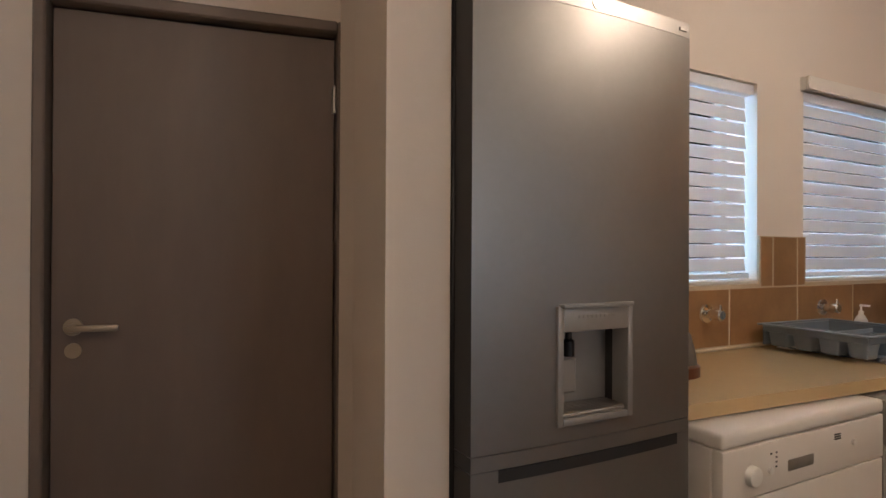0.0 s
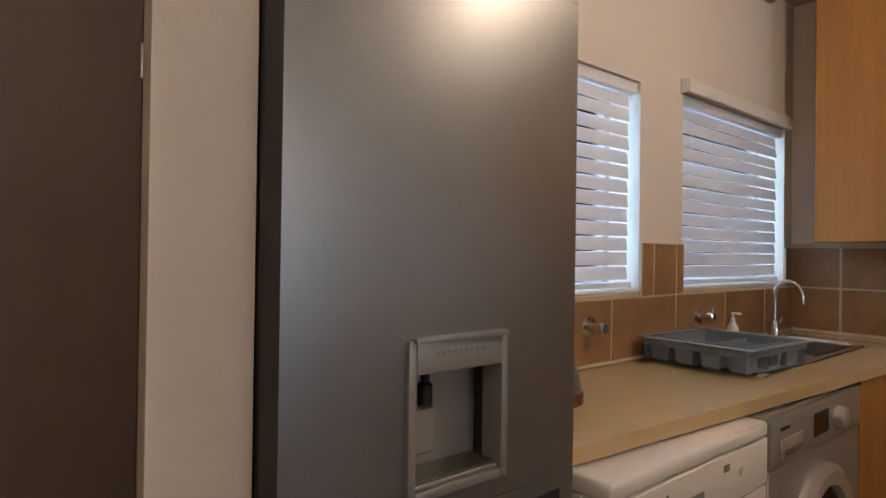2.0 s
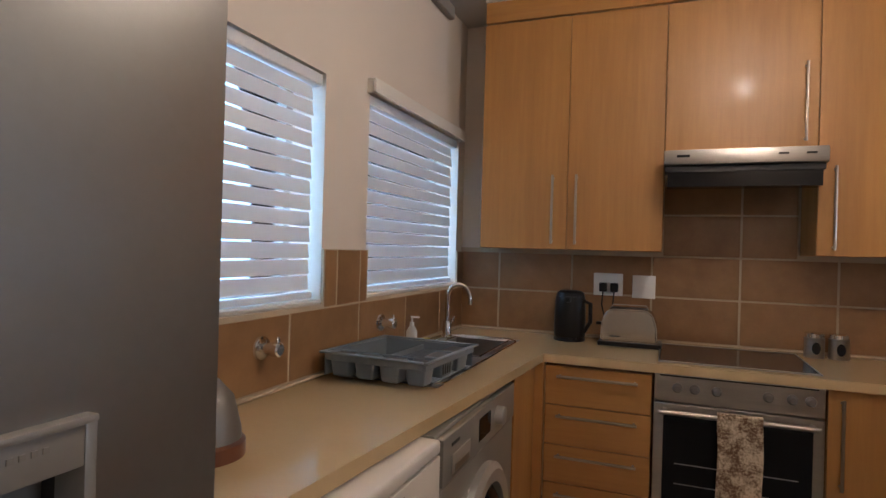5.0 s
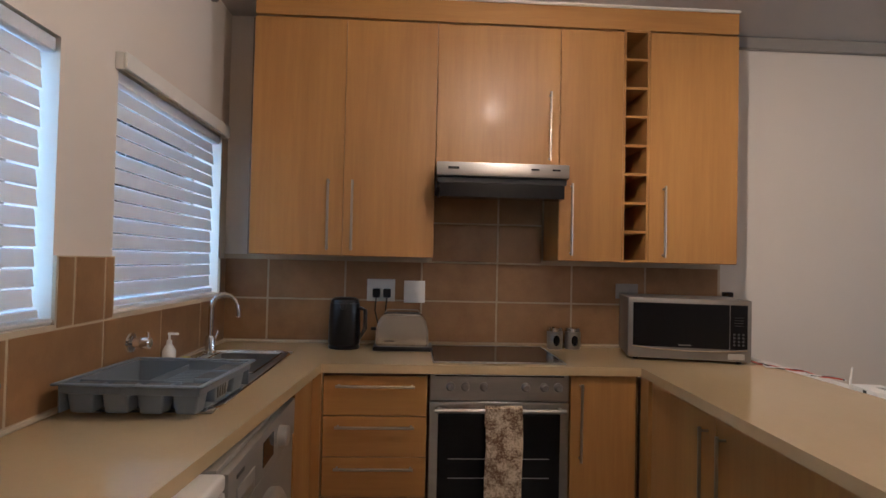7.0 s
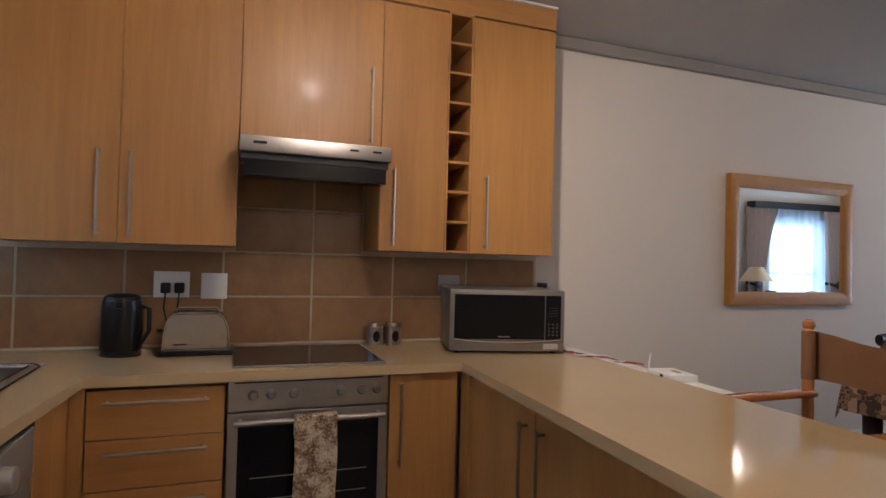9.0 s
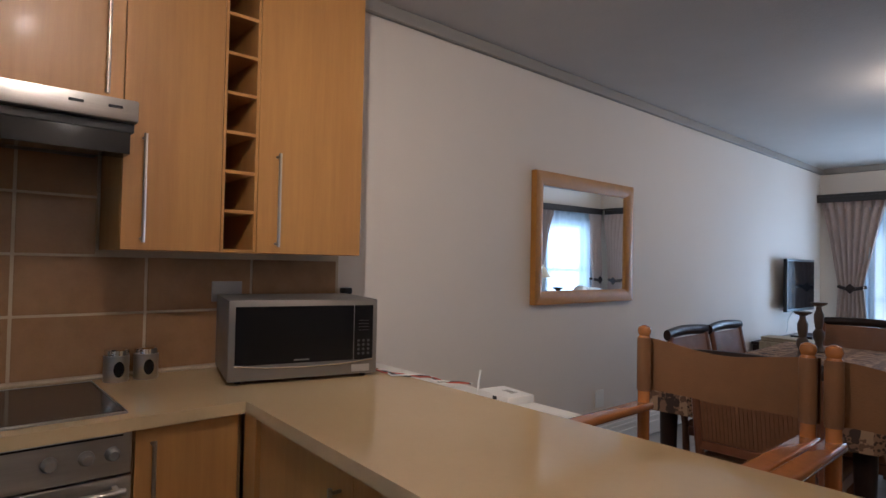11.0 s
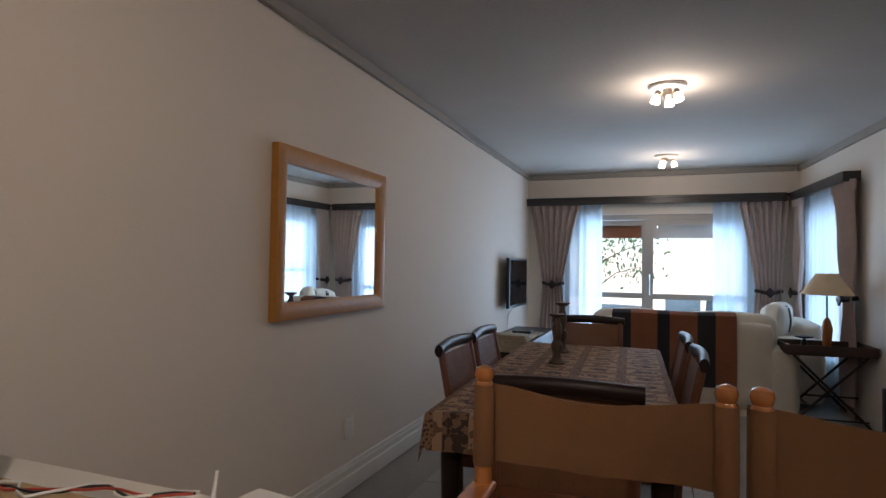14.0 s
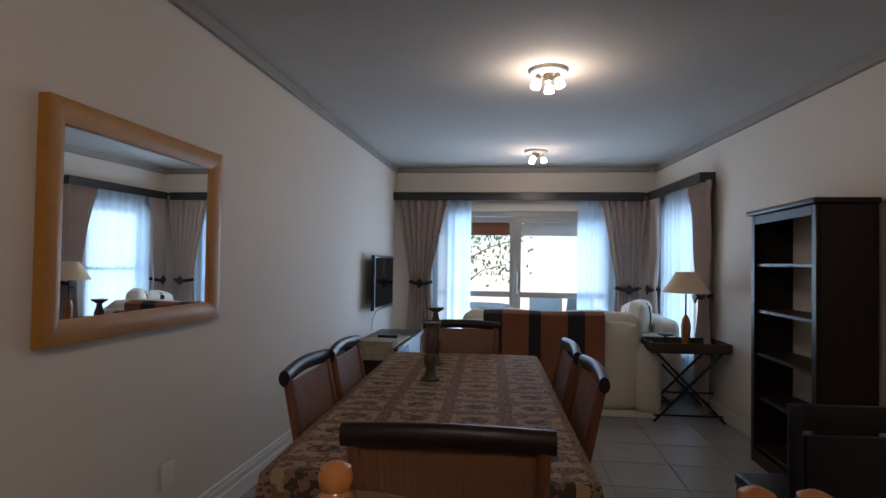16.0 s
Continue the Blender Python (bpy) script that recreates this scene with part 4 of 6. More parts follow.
# ---- sink, tap, rack ----
def sink():
    t = thing("sink", "stainless-steel sink with bowl and drainer", "sink")
    x0, x1, y0, y1 = 1.97, 3.05, 1.64, 2.0
    bm = None
    for a, b, c, d in cells([x0, SX0, SX1, x1], [y0, SY0, SY1, y1], [(SX0, SX1, SY0, SY1)]):
        bm = B(a, b, c, d, TOP + 0.0005, TOP + 0.004, 0, bm=bm)
    bmesh.ops.remove_doubles(bm, verts=bm.verts[:], dist=1e-4)
    part("deck", bm, STEEL, t)
    rim = [(x0 + 0.09 + 0.09 * math.cos(a), y0 + 0.09 + 0.09 * math.sin(a)) for a in [math.pi + k * math.pi / 16 for k in range(9)]]
    rim += [(x1 - 0.09 + 0.09 * math.cos(a), y0 + 0.09 + 0.09 * math.sin(a)) for a in [1.5 * math.pi + k * math.pi / 16 for k in range(9)]]
    rim += [(x1 - 0.09 + 0.09 * math.cos(a), y1 - 0.09 + 0.09 * math.sin(a)) for a in [k * math.pi / 16 for k in range(9)]]
    rim += [(x0 + 0.09 + 0.09 * math.cos(a), y1 - 0.09 + 0.09 * math.sin(a)) for a in [math.pi / 2 + k * math.pi / 16 for k in range(9)]]
    part("rim", tube([(x, y, TOP + 0.004) for x, y in rim + rim[:1]], 0.005, 8), CHROME, t)
    g = 0.003
    bm = B(SX0 + g, SX1 - g, SY0 + g, SY1 - g, TOP - 0.15, TOP - 0.146, 0)
    for a, b, c, d in ((SX0 + g, SX0 + 2 * g, SY0 + g, SY1 - g), (SX1 - 2 * g, SX1 - g, SY0 + g, SY1 - g), (SX0 + 2 * g, SX1 - 2 * g, SY0 + g, SY0 + 2 * g), (SX0 + 2 * g, SX1 - 2 * g, SY1 - 2 * g, SY1 - g)):
        B(a, b, c, d, TOP - 0.146, TOP + 0.003, 0, bm=bm)
    part("bowl", bm, STEEL, t)
    part("bowl_rim", tube([(SX0, SY0, TOP + 0.004), (SX1, SY0, TOP + 0.004), (SX1, SY1, TOP + 0.004), (SX0, SY1, TOP + 0.004), (SX0, SY0, TOP + 0.004)], 0.005, 8), CHROME, t)
    part("drain", lathe([(0.035, 0), (0.033, 0.002), (0.02, 0.001)], 20, ((SX0 + SX1) / 2, (SY0 + SY1) / 2, TOP - 0.146)), CHROME, t)
    me = B(0, 0.42, -0.004, 0.004, 0, 0.003, 0.001)
    pieces("drainer_rib", me, STEEL, t, [(2.03, 1.69 + 0.038 * k, TOP + 0.004) for k in range(8)])
    return t


sink()


def tap():
    t = thing("mixer_tap", "chrome mixer tap with a curved spout", "tap", 2.93, 1.976, TOP + 0.004)
    part("base", lathe([(0.027, 0), (0.027, 0.012), (0.022, 0.018), (0.021, 0.075), (0.017, 0.085)], 20), CHROME, t)
    pts = [(0, 0, 0.08), (0, 0, 0.20)]
    pts += [(0.0 + (0.055 - 0.055 * math.cos(a)) * 0.35, -(0.055 - 0.055 * math.cos(a)) * 0.93, 0.20 + 0.065 * math.sin(a)) for a in [k * math.pi / 12 for k in range(1, 12)]]
    pts += [(0.039, -0.104, 0.19), (0.04, -0.105, 0.165)]
    part("spout", tube(pts, 0.0105, 12), CHROME, t)
    part("lever", tube([(0.02, 0, 0.05), (0.05, -0.004, 0.06), (0.075, -0.008, 0.095)], 0.006, 8), CHROME, t)
    return t


tap()


def wall_cock(x, z):
    t = thing("wall_stopcock", "chrome stopcock on the tiled wall", "tap", x, NORTH - 0.0125, z, group="stopcocks")
    t.scale = (1.05, 0.8, 1.05)
    part("rosette", lathe([(0.034, 0), (0.032, -0.008), (0.016, -0.016)], 24, (0, 0, 0), "y"), CHROME, t)
    part("valve", lathe([(0.016, -0.014), (0.016, -0.045), (0.020, -0.05), (0.020, -0.08), (0.015, -0.085)], 20, (0, 0, 0), "y"), CHROME, t)
    part("lever", B(-0.006, 0.006, -0.078, -0.066, 0.0, 0.035, 0.003), CHROME, t)
    return t


wall_cock(1.64, 1.012)
wall_cock(2.38, 1.005)


def dish_rack():
    t = thing("dish_rack", "grey plastic dish rack with cutlery cups", "dish rack", 1.885, 1.645, TOP + 0.004, -3)
    w, d, h = 0.40, 0.37, 0.085
    part("base", B(0.085, w - 0.015, 0.015, d - 0.015, 0.008, 0.013, 0.001), GREYP, t)
    for a, b, c, e, lo in ((0.0, w, d - 0.005, d, 0.012), (0.0, 0.005, 0.005, d - 0.005, h - 0.022), (w - 0.005, w, 0.005, d - 0.005, 0.012), (0.0, w, 0.0, 0.005, h - 0.022), (0.082, 0.087, 0.085, d - 0.006, 0.012)):
        part("side", B(a, b, c, e, lo, h, 0.002), GREYP, t)

    def cup(x, y, cw, cd):
        """A tapered cutlery cup hanging from the rim."""
        one = B(x, x + cw, y, y + cd, 0.010, h - 0.004, 0.010, 3)
        for v in one.verts:
            q = (h - v.co.z) / h
            v.co.x += (x + cw / 2 - v.co.x) * 0.28 * q
            v.co.y += (y + cd / 2 - v.co.y) * 0.28 * q
        part("cup", one, GREYP, t)
        # the cup is solid; a dark plate paints the shade of its opening
        part("cup_shade", B(x + 0.008, x + cw - 0.008, y + 0.008, y + cd - 0.008, h - 0.0038, h - 0.0030, 0.0), DIM, t, "dark plate as the shade in a cup opening")
    for k in range(3):
        cup(0.007, 0.095 + 0.092 * k, 0.072, 0.078)
    for k in range(3):
        cup(0.010 + 0.130 * k, 0.007, 0.105 if k else 0.075, 0.074)
    for a, b, c, e in ((-0.014, w + 0.014, -0.014, 0.004), (-0.014, w + 0.014, d - 0.004, d + 0.014), (-0.014, 0.004, 0.0045, d - 0.0045), (w - 0.004, w + 0.014, 0.0045, d - 0.0045)):
        part("rim", B(a, b, c, e, h, h + 0.007, 0.003), GREYP, t)
    part("divider", B(0.09, w - 0.006, 0.20, 0.205, 0.013, h - 0.012, 0.001), GREYP, t)
    me = B(-0.002, 0.002, -0.045, 0.045, 0, 0.05, 0.0015)
    pieces("plate_rib", me, GREYP, t, [(0.14 + 0.024 * k, 0.145, 0.013) for k in range(10)])
    # dark bars on the cup front put in the shade of open slots
    me = B(-0.004, 0.004, -0.003, 0.0, 0, 0.04, 0.001)
    pieces("side_slot", me, DIM, t, [(0.155 + 0.018 * k, 0.0125, 0.025) for k in range(4)])
    for x, y in ((0.09, 0.02), (w - 0.04, 0.02), (0.09, d - 0.04), (w - 0.04, d - 0.04)):
        part("foot", B(x, x + 0.02, y, y + 0.02, 0, 0.008, 0.002), GREYP, t)
    return t


dish_rack()
t = thing("soap_bottle", "clear pump bottle of white hand soap", "bottle", 2.62, 2.025, TOP)
part("bottle", lathe([(0.022, 0), (0.025, 0.006), (0.025, 0.07), (0.014, 0.09), (0.010, 0.095)], 20), CLEAR, t)
part("pump", lathe([(0.010, 0.095), (0.010, 0.11), (0.004, 0.111), (0.004, 0.13)], 14), WHITEP, t)
part("nozzle", B(-0.005, 0.005, -0.035, 0.006, 0.13, 0.138, 0.002), WHITEP, t)
t = thing("dish_sponge", "yellow and green dish sponge", "sponge", 2.75, 2.022, TOP)
part("sponge", B(-0.045, 0.045, -0.016, 0.016, 0, 0.02, 0.005, 2), mat("yellow_sponge", (0.55, 0.42, 0.08), 0.9, var=0.4, scale=60), t)

# ---- small things on the east worktop ----
t = thing("kettle", "tall black cordless kettle on its base", "kettle", 3.22, 1.425, TOP)
part("base", lathe([(0.075, 0), (0.078, 0.01), (0.07, 0.018)], 28), BLACK, t)
part("jug", lathe([(0.074, 0.019), (0.078, 0.03), (0.077, 0.12), (0.074, 0.20), (0.071, 0.222)], 32), BLACK, t)
part("lid", lathe([(0.070, 0.2225), (0.066, 0.238), (0.050, 0.248), (0.015, 0.25)], 28), BLACK, t)
part("spout", B(-0.085, -0.060, -0.014, 0.014, 0.195, 0.222, 0.008, 2), BLACK, t)
part("handle", tube([(-0.02, -0.068, 0.20), (-0.03, -0.102, 0.19), (-0.03, -0.104, 0.10), (-0.02, -0.074, 0.05)], 0.010, 10), BLACK, t)


def toaster():
    t = thing("toaster", "two-slice brushed-steel toaster on the worktop", "toaster", 3.21, 1.145, TOP)
    part("base", B(-0.085, 0.085, -0.155, 0.135, 0, 0.022, 0.008, 2), BLACK, t)
    prof = [(-0.135, 0.022), (-0.132, 0.10), (-0.115, 0.155), (-0.085, 0.178), (0.075, 0.178), (0.105, 0.155), (0.120, 0.10), (0.123, 0.022)]
    one = bmesh.new()
    a = [one.verts.new((-0.075, y, z)) for y, z in prof]
    b = [one.verts.new((0.075, y, z)) for y, z in prof]
    one.faces.new(a)
    one.faces.new(b)
    for k in range(len(prof)):
        one.faces.new((a[k], a[(k + 1) % len(prof)], b[(k + 1) % len(prof)], b[k]))
    bmesh.ops.recalc_face_normals(one, faces=one.faces[:])
    bmesh.ops.bevel(one, geom=one.edges[:], offset=0.008, segments=3, affect="EDGES")
    part("shell", one, POLISHED, t, smooth=True)
    for x in (-0.03, 0.03):
        part("slot", B(x - 0.013, x + 0.013, -0.09, 0.085, 0.1765, 0.1795, 0.001), BLACK, t)
    part("rack_wire", tube([(0, -0.09, 0.179), (0, -0.08, 0.193), (0, 0.07, 0.193), (0, 0.08, 0.179)], 0.003, 8), STEEL, t)
    part("lever", B(-0.012, 0.012, 0.123, 0.15, 0.09, 0.105, 0.003), BLACK, t)
    part("lettering", B(-0.0765, -0.0755, 0.03, 0.08, 0.045, 0.05, 0), BLACK, t)
    return t


toaster()
t = thing("double_socket", "white double wall socket with two black plugs", "socket", EAST - 0.0126, 1.26, 1.15)
part("plate", B(-0.010, 0, -0.075, 0.07, -0.055, 0.06, 0.003, 2), WHITEP, t)
for y in (0.02, -0.035):
    p = part("plug", B(-0.042, -0.0105, y - 0.02, y + 0.02, -0.035, 0.012, 0.008, 2), BLACK, t)
    part("cord", tube([(-0.03, y, -0.035), (-0.032, y + 0.005, -0.10), (-0.03, y - 0.012, -0.17), (-0.06, y - 0.03, -0.24), (-0.09, y - 0.02, -0.255)], 0.0035, 8), BLACK, p)
t = thing("isolator_switch", "blank white wall switch plate", "switch", EAST - 0.0126, 1.083, 1.15)
part("plate", B(-0.010, 0, -0.055, 0.055, -0.06, 0.055, 0.003, 2), WHITEP, t)
part("rocker", B(-0.0125, -0.0102, -0.008, 0.008, -0.005, 0.012, 0.001), WHITEP, t)
t = thing("double_socket", "grey-white wall socket behind the microwave", "socket", EAST - 0.0126, -0.05, 1.172)
part("plate", B(-0.010, 0, -0.06, 0.06, -0.04, 0.04, 0.003, 2), DISPENSER, t)
t = thing("ceramic_hob", "black ceramic glass hob with steel edge", "hob", 0, 0, TOP)
part("glass", B(2.825, 3.31, 0.425, 0.995, 0.0005, 0.006, 0.002), HOBGLASS, t)
part("edge", B(2.818, 2.8248, 0.42, 1.0, 0.0005, 0.008, 0.002), STEEL, t)
part("edge", B(3.3102, 3.317, 0.42, 1.0, 0.0005, 0.008, 0.002), STEEL, t)
for y in (0.42, 0.9955):
    part("edge", B(2.825, 3.31, y, y + 0.0045, 0.0005, 0.008, 0.002), STEEL, t)
for y in (0.352, 0.258):
    t = thing("spice_canister", "small steel canister with a dark window", "canister", 3.30, y, TOP, group="spice canisters")
    part("jar", lathe([(0.038, 0), (0.040, 0.004), (0.040, 0.088), (0.038, 0.09)], 28), STEEL, t)
    part("lid", lathe([(0.039, 0.0905), (0.039, 0.108), (0.035, 0.112)], 28), CHROME, t)
    w = part("window", lathe([(0.017, -0.0405), (0.017, -0.0385)], 20, (0, 0, 0), "x"), GLASSBLK, t)
    w.matrix_basis = pose(0, 0, 0.045) @ Matrix.Diagonal((1, 1, 1.6, 1))


def microwave():
    t = thing("microwave", "silver microwave oven with black glass door", "microwave", 2.935, -0.178, TOP, -14)
    w, d, h = 0.535, 0.37, 0.29
    part("body", B(0.012, d, -w / 2, w / 2, 0.012, h, 0.006, 2), SILVERD, t)
    f = part("front", B(-0.006, 0.0115, -w / 2, w / 2, 0.012, h, 0.006, 2), SILVERD, t)
    part("door_glass", B(-0.009, -0.0065, -w / 2 + 0.094, w / 2 - 0.022, 0.066, h - 0.022, 0.002), GLASSBLK, f)
    part("control_panel", B(-0.009, -0.0065, -w / 2 + 0.018, -w / 2 + 0.091, 0.066, h - 0.022, 0.002), GLASSBLK, f)
    part("lower_curve", tube([(-0.009, w / 2 - 0.02, 0.066), (-0.012, w / 4, 0.056), (-0.013, 0.0, 0.053), (-0.012, -w / 4, 0.056), (-0.009, -w / 2 + 0.02, 0.066)], 0.004, 8), CHROME, f)
    me = lathe([(0.005, -0.0015), (0.005, 0)], 12, (0, 0, 0), "x")
    pieces("button", me, DIM, f, [(-0.009, -w / 2 + 0.036 + 0.019 * a, 0.088 + 0.016 * b) for a in range(3) for b in range(4)])
    me = B(-0.0012, 0, -0.020, 0.020, -0.0008, 0.0008, 0)
    pieces("lettering", me, DIM, f, [(-0.009, -w / 2 + 0.055, 0.175 + 0.012 * k) for k in range(4)])
    part("maker_plate", B(-0.0102, -0.009, -0.01, 0.045, 0.075, 0.080, 0), SILVERD, f)
    part("door_button", B(-0.0085, -0.0062, -w / 2 + 0.03, -w / 2 + 0.1, 0.022, 0.048, 0.002), SILVER, f)
    for y in (-w / 2 + 0.04, w / 2 - 0.04):
        for x in (0.04, d - 0.04):
            part("foot", lathe([(0.012, 0), (0.012, 0.012)], 12, (x, y, 0)), BLACK, t)
    return t


microwave()
t = thing("power_plug", "small black plug on the wall", "plug", EAST, -0.60, 1.165)
part("plug", B(-0.05, -0.001, -0.02, 0.02, -0.015, 0.015, 0.006, 2), BLACK, t)

# router and its wires at the counter's back edge
t = thing("wifi_router", "white wifi router with an upright antenna", "router", 2.352, -0.602, 0.857, -8)
part("box", B(-0.078, 0.078, -0.055, 0.055, 0.0, 0.026, 0.005, 2), WHITEP, t)
part("antenna", tube([(0.092, 0.045, 0.006), (0.092, 0.044, 0.04), (0.088, 0.040, 0.085)], 0.005, 8, taper=0.0035), WHITEP, t)
part("label", B(-0.02, 0.0, 0.0552, 0.056, 0.006, 0.02, 0), BLACK, t)
me = B(-0.002, 0.002, -0.012, 0.012, 0.0, 0.001, 0)
pieces("vent", me, WASHER, t, [(-0.03 + 0.011 * k, -0.01, 0.0262) for k in range(5)])
t = thing("router_cable", "red and black wires along the worktop", "cable")
for mt_, off in ((REDW, 0.0), (BLACK, 0.012), (WHITEP, 0.03)):
    part("wire", tube([(3.02 - 0.5 * k / 14, -0.44 - 0.011 * k + off * math.sin(k * 1.3) - 0.012 * math.sin(k * 0.9), TOP + 0.004 + 0.006 * abs(math.sin(k * 0.8 + off * 60))) for k in range(15)], 0.003, 6), mt_, t)

# slow-cooker-like dark dish peeping out beside the fridge
t = thing("steel_jug", "brown and steel jug with a tall handle beside the fridge", "jug", 1.215, 1.86, TOP)
part("base", lathe([(0.085, 0), (0.085, 0.03), (0.078, 0.035)], 28), REDWOOD, t)
part("bowl", lathe([(0.077, 0.0355), (0.075, 0.06), (0.060, 0.12), (0.030, 0.155), (0.012, 0.16)], 28), SILVERD, t)
part("stem", lathe([(0.008, 0.16), (0.008, 0.30), (0.004, 0.305)], 14), CHROME, t)


# ---- ceiling lamps ----
def ceiling_lamp(x, y, label, turn=0):
    t = thing("ceiling_lamp", label, "ceiling lamp", x, y, CEIL_Z, turn, group="ceiling lamps")
    part("canopy", lathe([(0.125, 0), (0.125, -0.012), (0.115, -0.022), (0.06, -0.026), (0.02, -0.028)], 32), SILVER, t)
    part("hub", lathe([(0.03, -0.028), (0.035, -0.05), (0.028, -0.075), (0.012, -0.085)], 20), SATIN, t)
    for k in range(3):
        a = 2 * math.pi * k / 3 + 0.4
        c, s = math.cos(a), math.sin(a)
        m = pose(0.068 * c, 0.068 * s, -0.055, 0, 0, math.degrees(a)) @ pose(0, 0, 0, 0, 162, 0)
        part("arm", tube([(0.02 * c, 0.02 * s, -0.05), (0.05 * c, 0.05 * s, -0.05), (0.068 * c, 0.068 * s, -0.054)], 0.006, 8), SATIN, t)
        h = part("holder", lathe([(0.018, -0.015), (0.022, 0), (0.022, 0.018)], 16), SATIN, t)
        h.matrix_basis = m
        g = part("glass_shade", lathe([(0.022, 0.0), (0.036, 0.02), (0.042, 0.05), (0.043, 0.075), (0.036, 0.078), (0.01, 0.076)], 20), LAMPGLASS, t, "lit frosted glass shade")
        g.matrix_basis = m @ pose(0, 0, 0.016) @ Matrix.Scale(0.72, 4)
        g.visible_shadow = False
    return t


ceiling_lamp(1.64, -3.88, "lit three-light ceiling lamp above the dining table")
ceiling_lamp(1.63, -6.50, "lit three-light ceiling lamp above the lounge", 40)
# this fitting is added to house the passage fill light
ceiling_lamp(-0.55, 0.1, "added three-light ceiling lamp in the passage, out of view", 70)
ceiling_lamp(KITCHEN_LAMP[0], KITCHEN_LAMP[1], "lit three-light ceiling lamp above the kitchen", 20)


# ---- mirror ----
def mirror():
    t = thing("wall_mirror", "rectangular wall mirror in a broad gilt-wood frame", "mirror", EAST - 0.002, 0, 0)
    y0, y1, z0, z1, w = -3.055, -1.935, 1.052, 1.892, 0.085

    def bar(p, q, a, b):
        """A frame side from outer corners p, q to inner corners a, b, sloping towards the glass."""
        one = bmesh.new()
        o = [one.verts.new((-0.012, *v)) for v in (p, q)]
        o2 = [one.verts.new((-0.040, *v)) for v in (p, q)]
        mid = [((p[0] * 0.55 + a[0] * 0.45), (p[1] * 0.55 + a[1] * 0.45)), ((q[0] * 0.55 + b[0] * 0.45), (q[1] * 0.55 + b[1] * 0.45))]
        m_ = [one.verts.new((-0.048, *v)) for v in mid]
        i = [one.verts.new((-0.026, *v)) for v in (a, b)]
        i2 = [one.verts.new((-0.004, *v)) for v in (a, b)]
        back = [one.verts.new((-0.0, *v)) for v in (p, q)]
        ring = [back, o2, m_, i, i2]
        for r, s in zip(ring, ring[1:]):
            one.faces.new((r[0], r[1], s[1], s[0]))
        one.faces.new((ring[-1][0], ring[-1][1], back[1], back[0]))
        one.faces.new([r[0] for r in ring])
        one.faces.new([r[1] for r in ring])
        for v in o:
            one.verts.remove(v)
        bmesh.ops.recalc_face_normals(one, faces=one.faces[:])
        return one
    O = [(y0, z0), (y1, z0), (y1, z1), (y0, z1)]
    I = [(y0 + w, z0 + w), (y1 - w, z0 + w), (y1 - w, z1 - w), (y0 + w, z1 - w)]
    for k in range(4):
        part("frame_side", bar(O[k], O[(k + 1) % 4], I[k], I[(k + 1) % 4]), GOLD, t)
    part("mirror_glass", B(-0.016, -0.010, y0 + w - 0.004, y1 - w + 0.004, z0 + w - 0.004, z1 - w + 0.004, 0), MIRROR, t)
    part("backing", B(-0.0095, 0.0, y0 + w - 0.003, y1 - w + 0.003, z0 + w - 0.003, z1 - w + 0.003, 0), DARKWOOD, t)
    return t


mirror()
t = thing("wall_socket", "white wall socket near the skirting", "socket", EAST - 0.001, -2.70, 0.37)
part("plate", B(-0.010, 0, -0.05, 0.05, -0.06, 0.06, 0.003, 2), SKIRT, t)
part("switch", B(-0.013, -0.0102, -0.01, 0.01, 0.02, 0.04, 0.001), SKIRT, t)


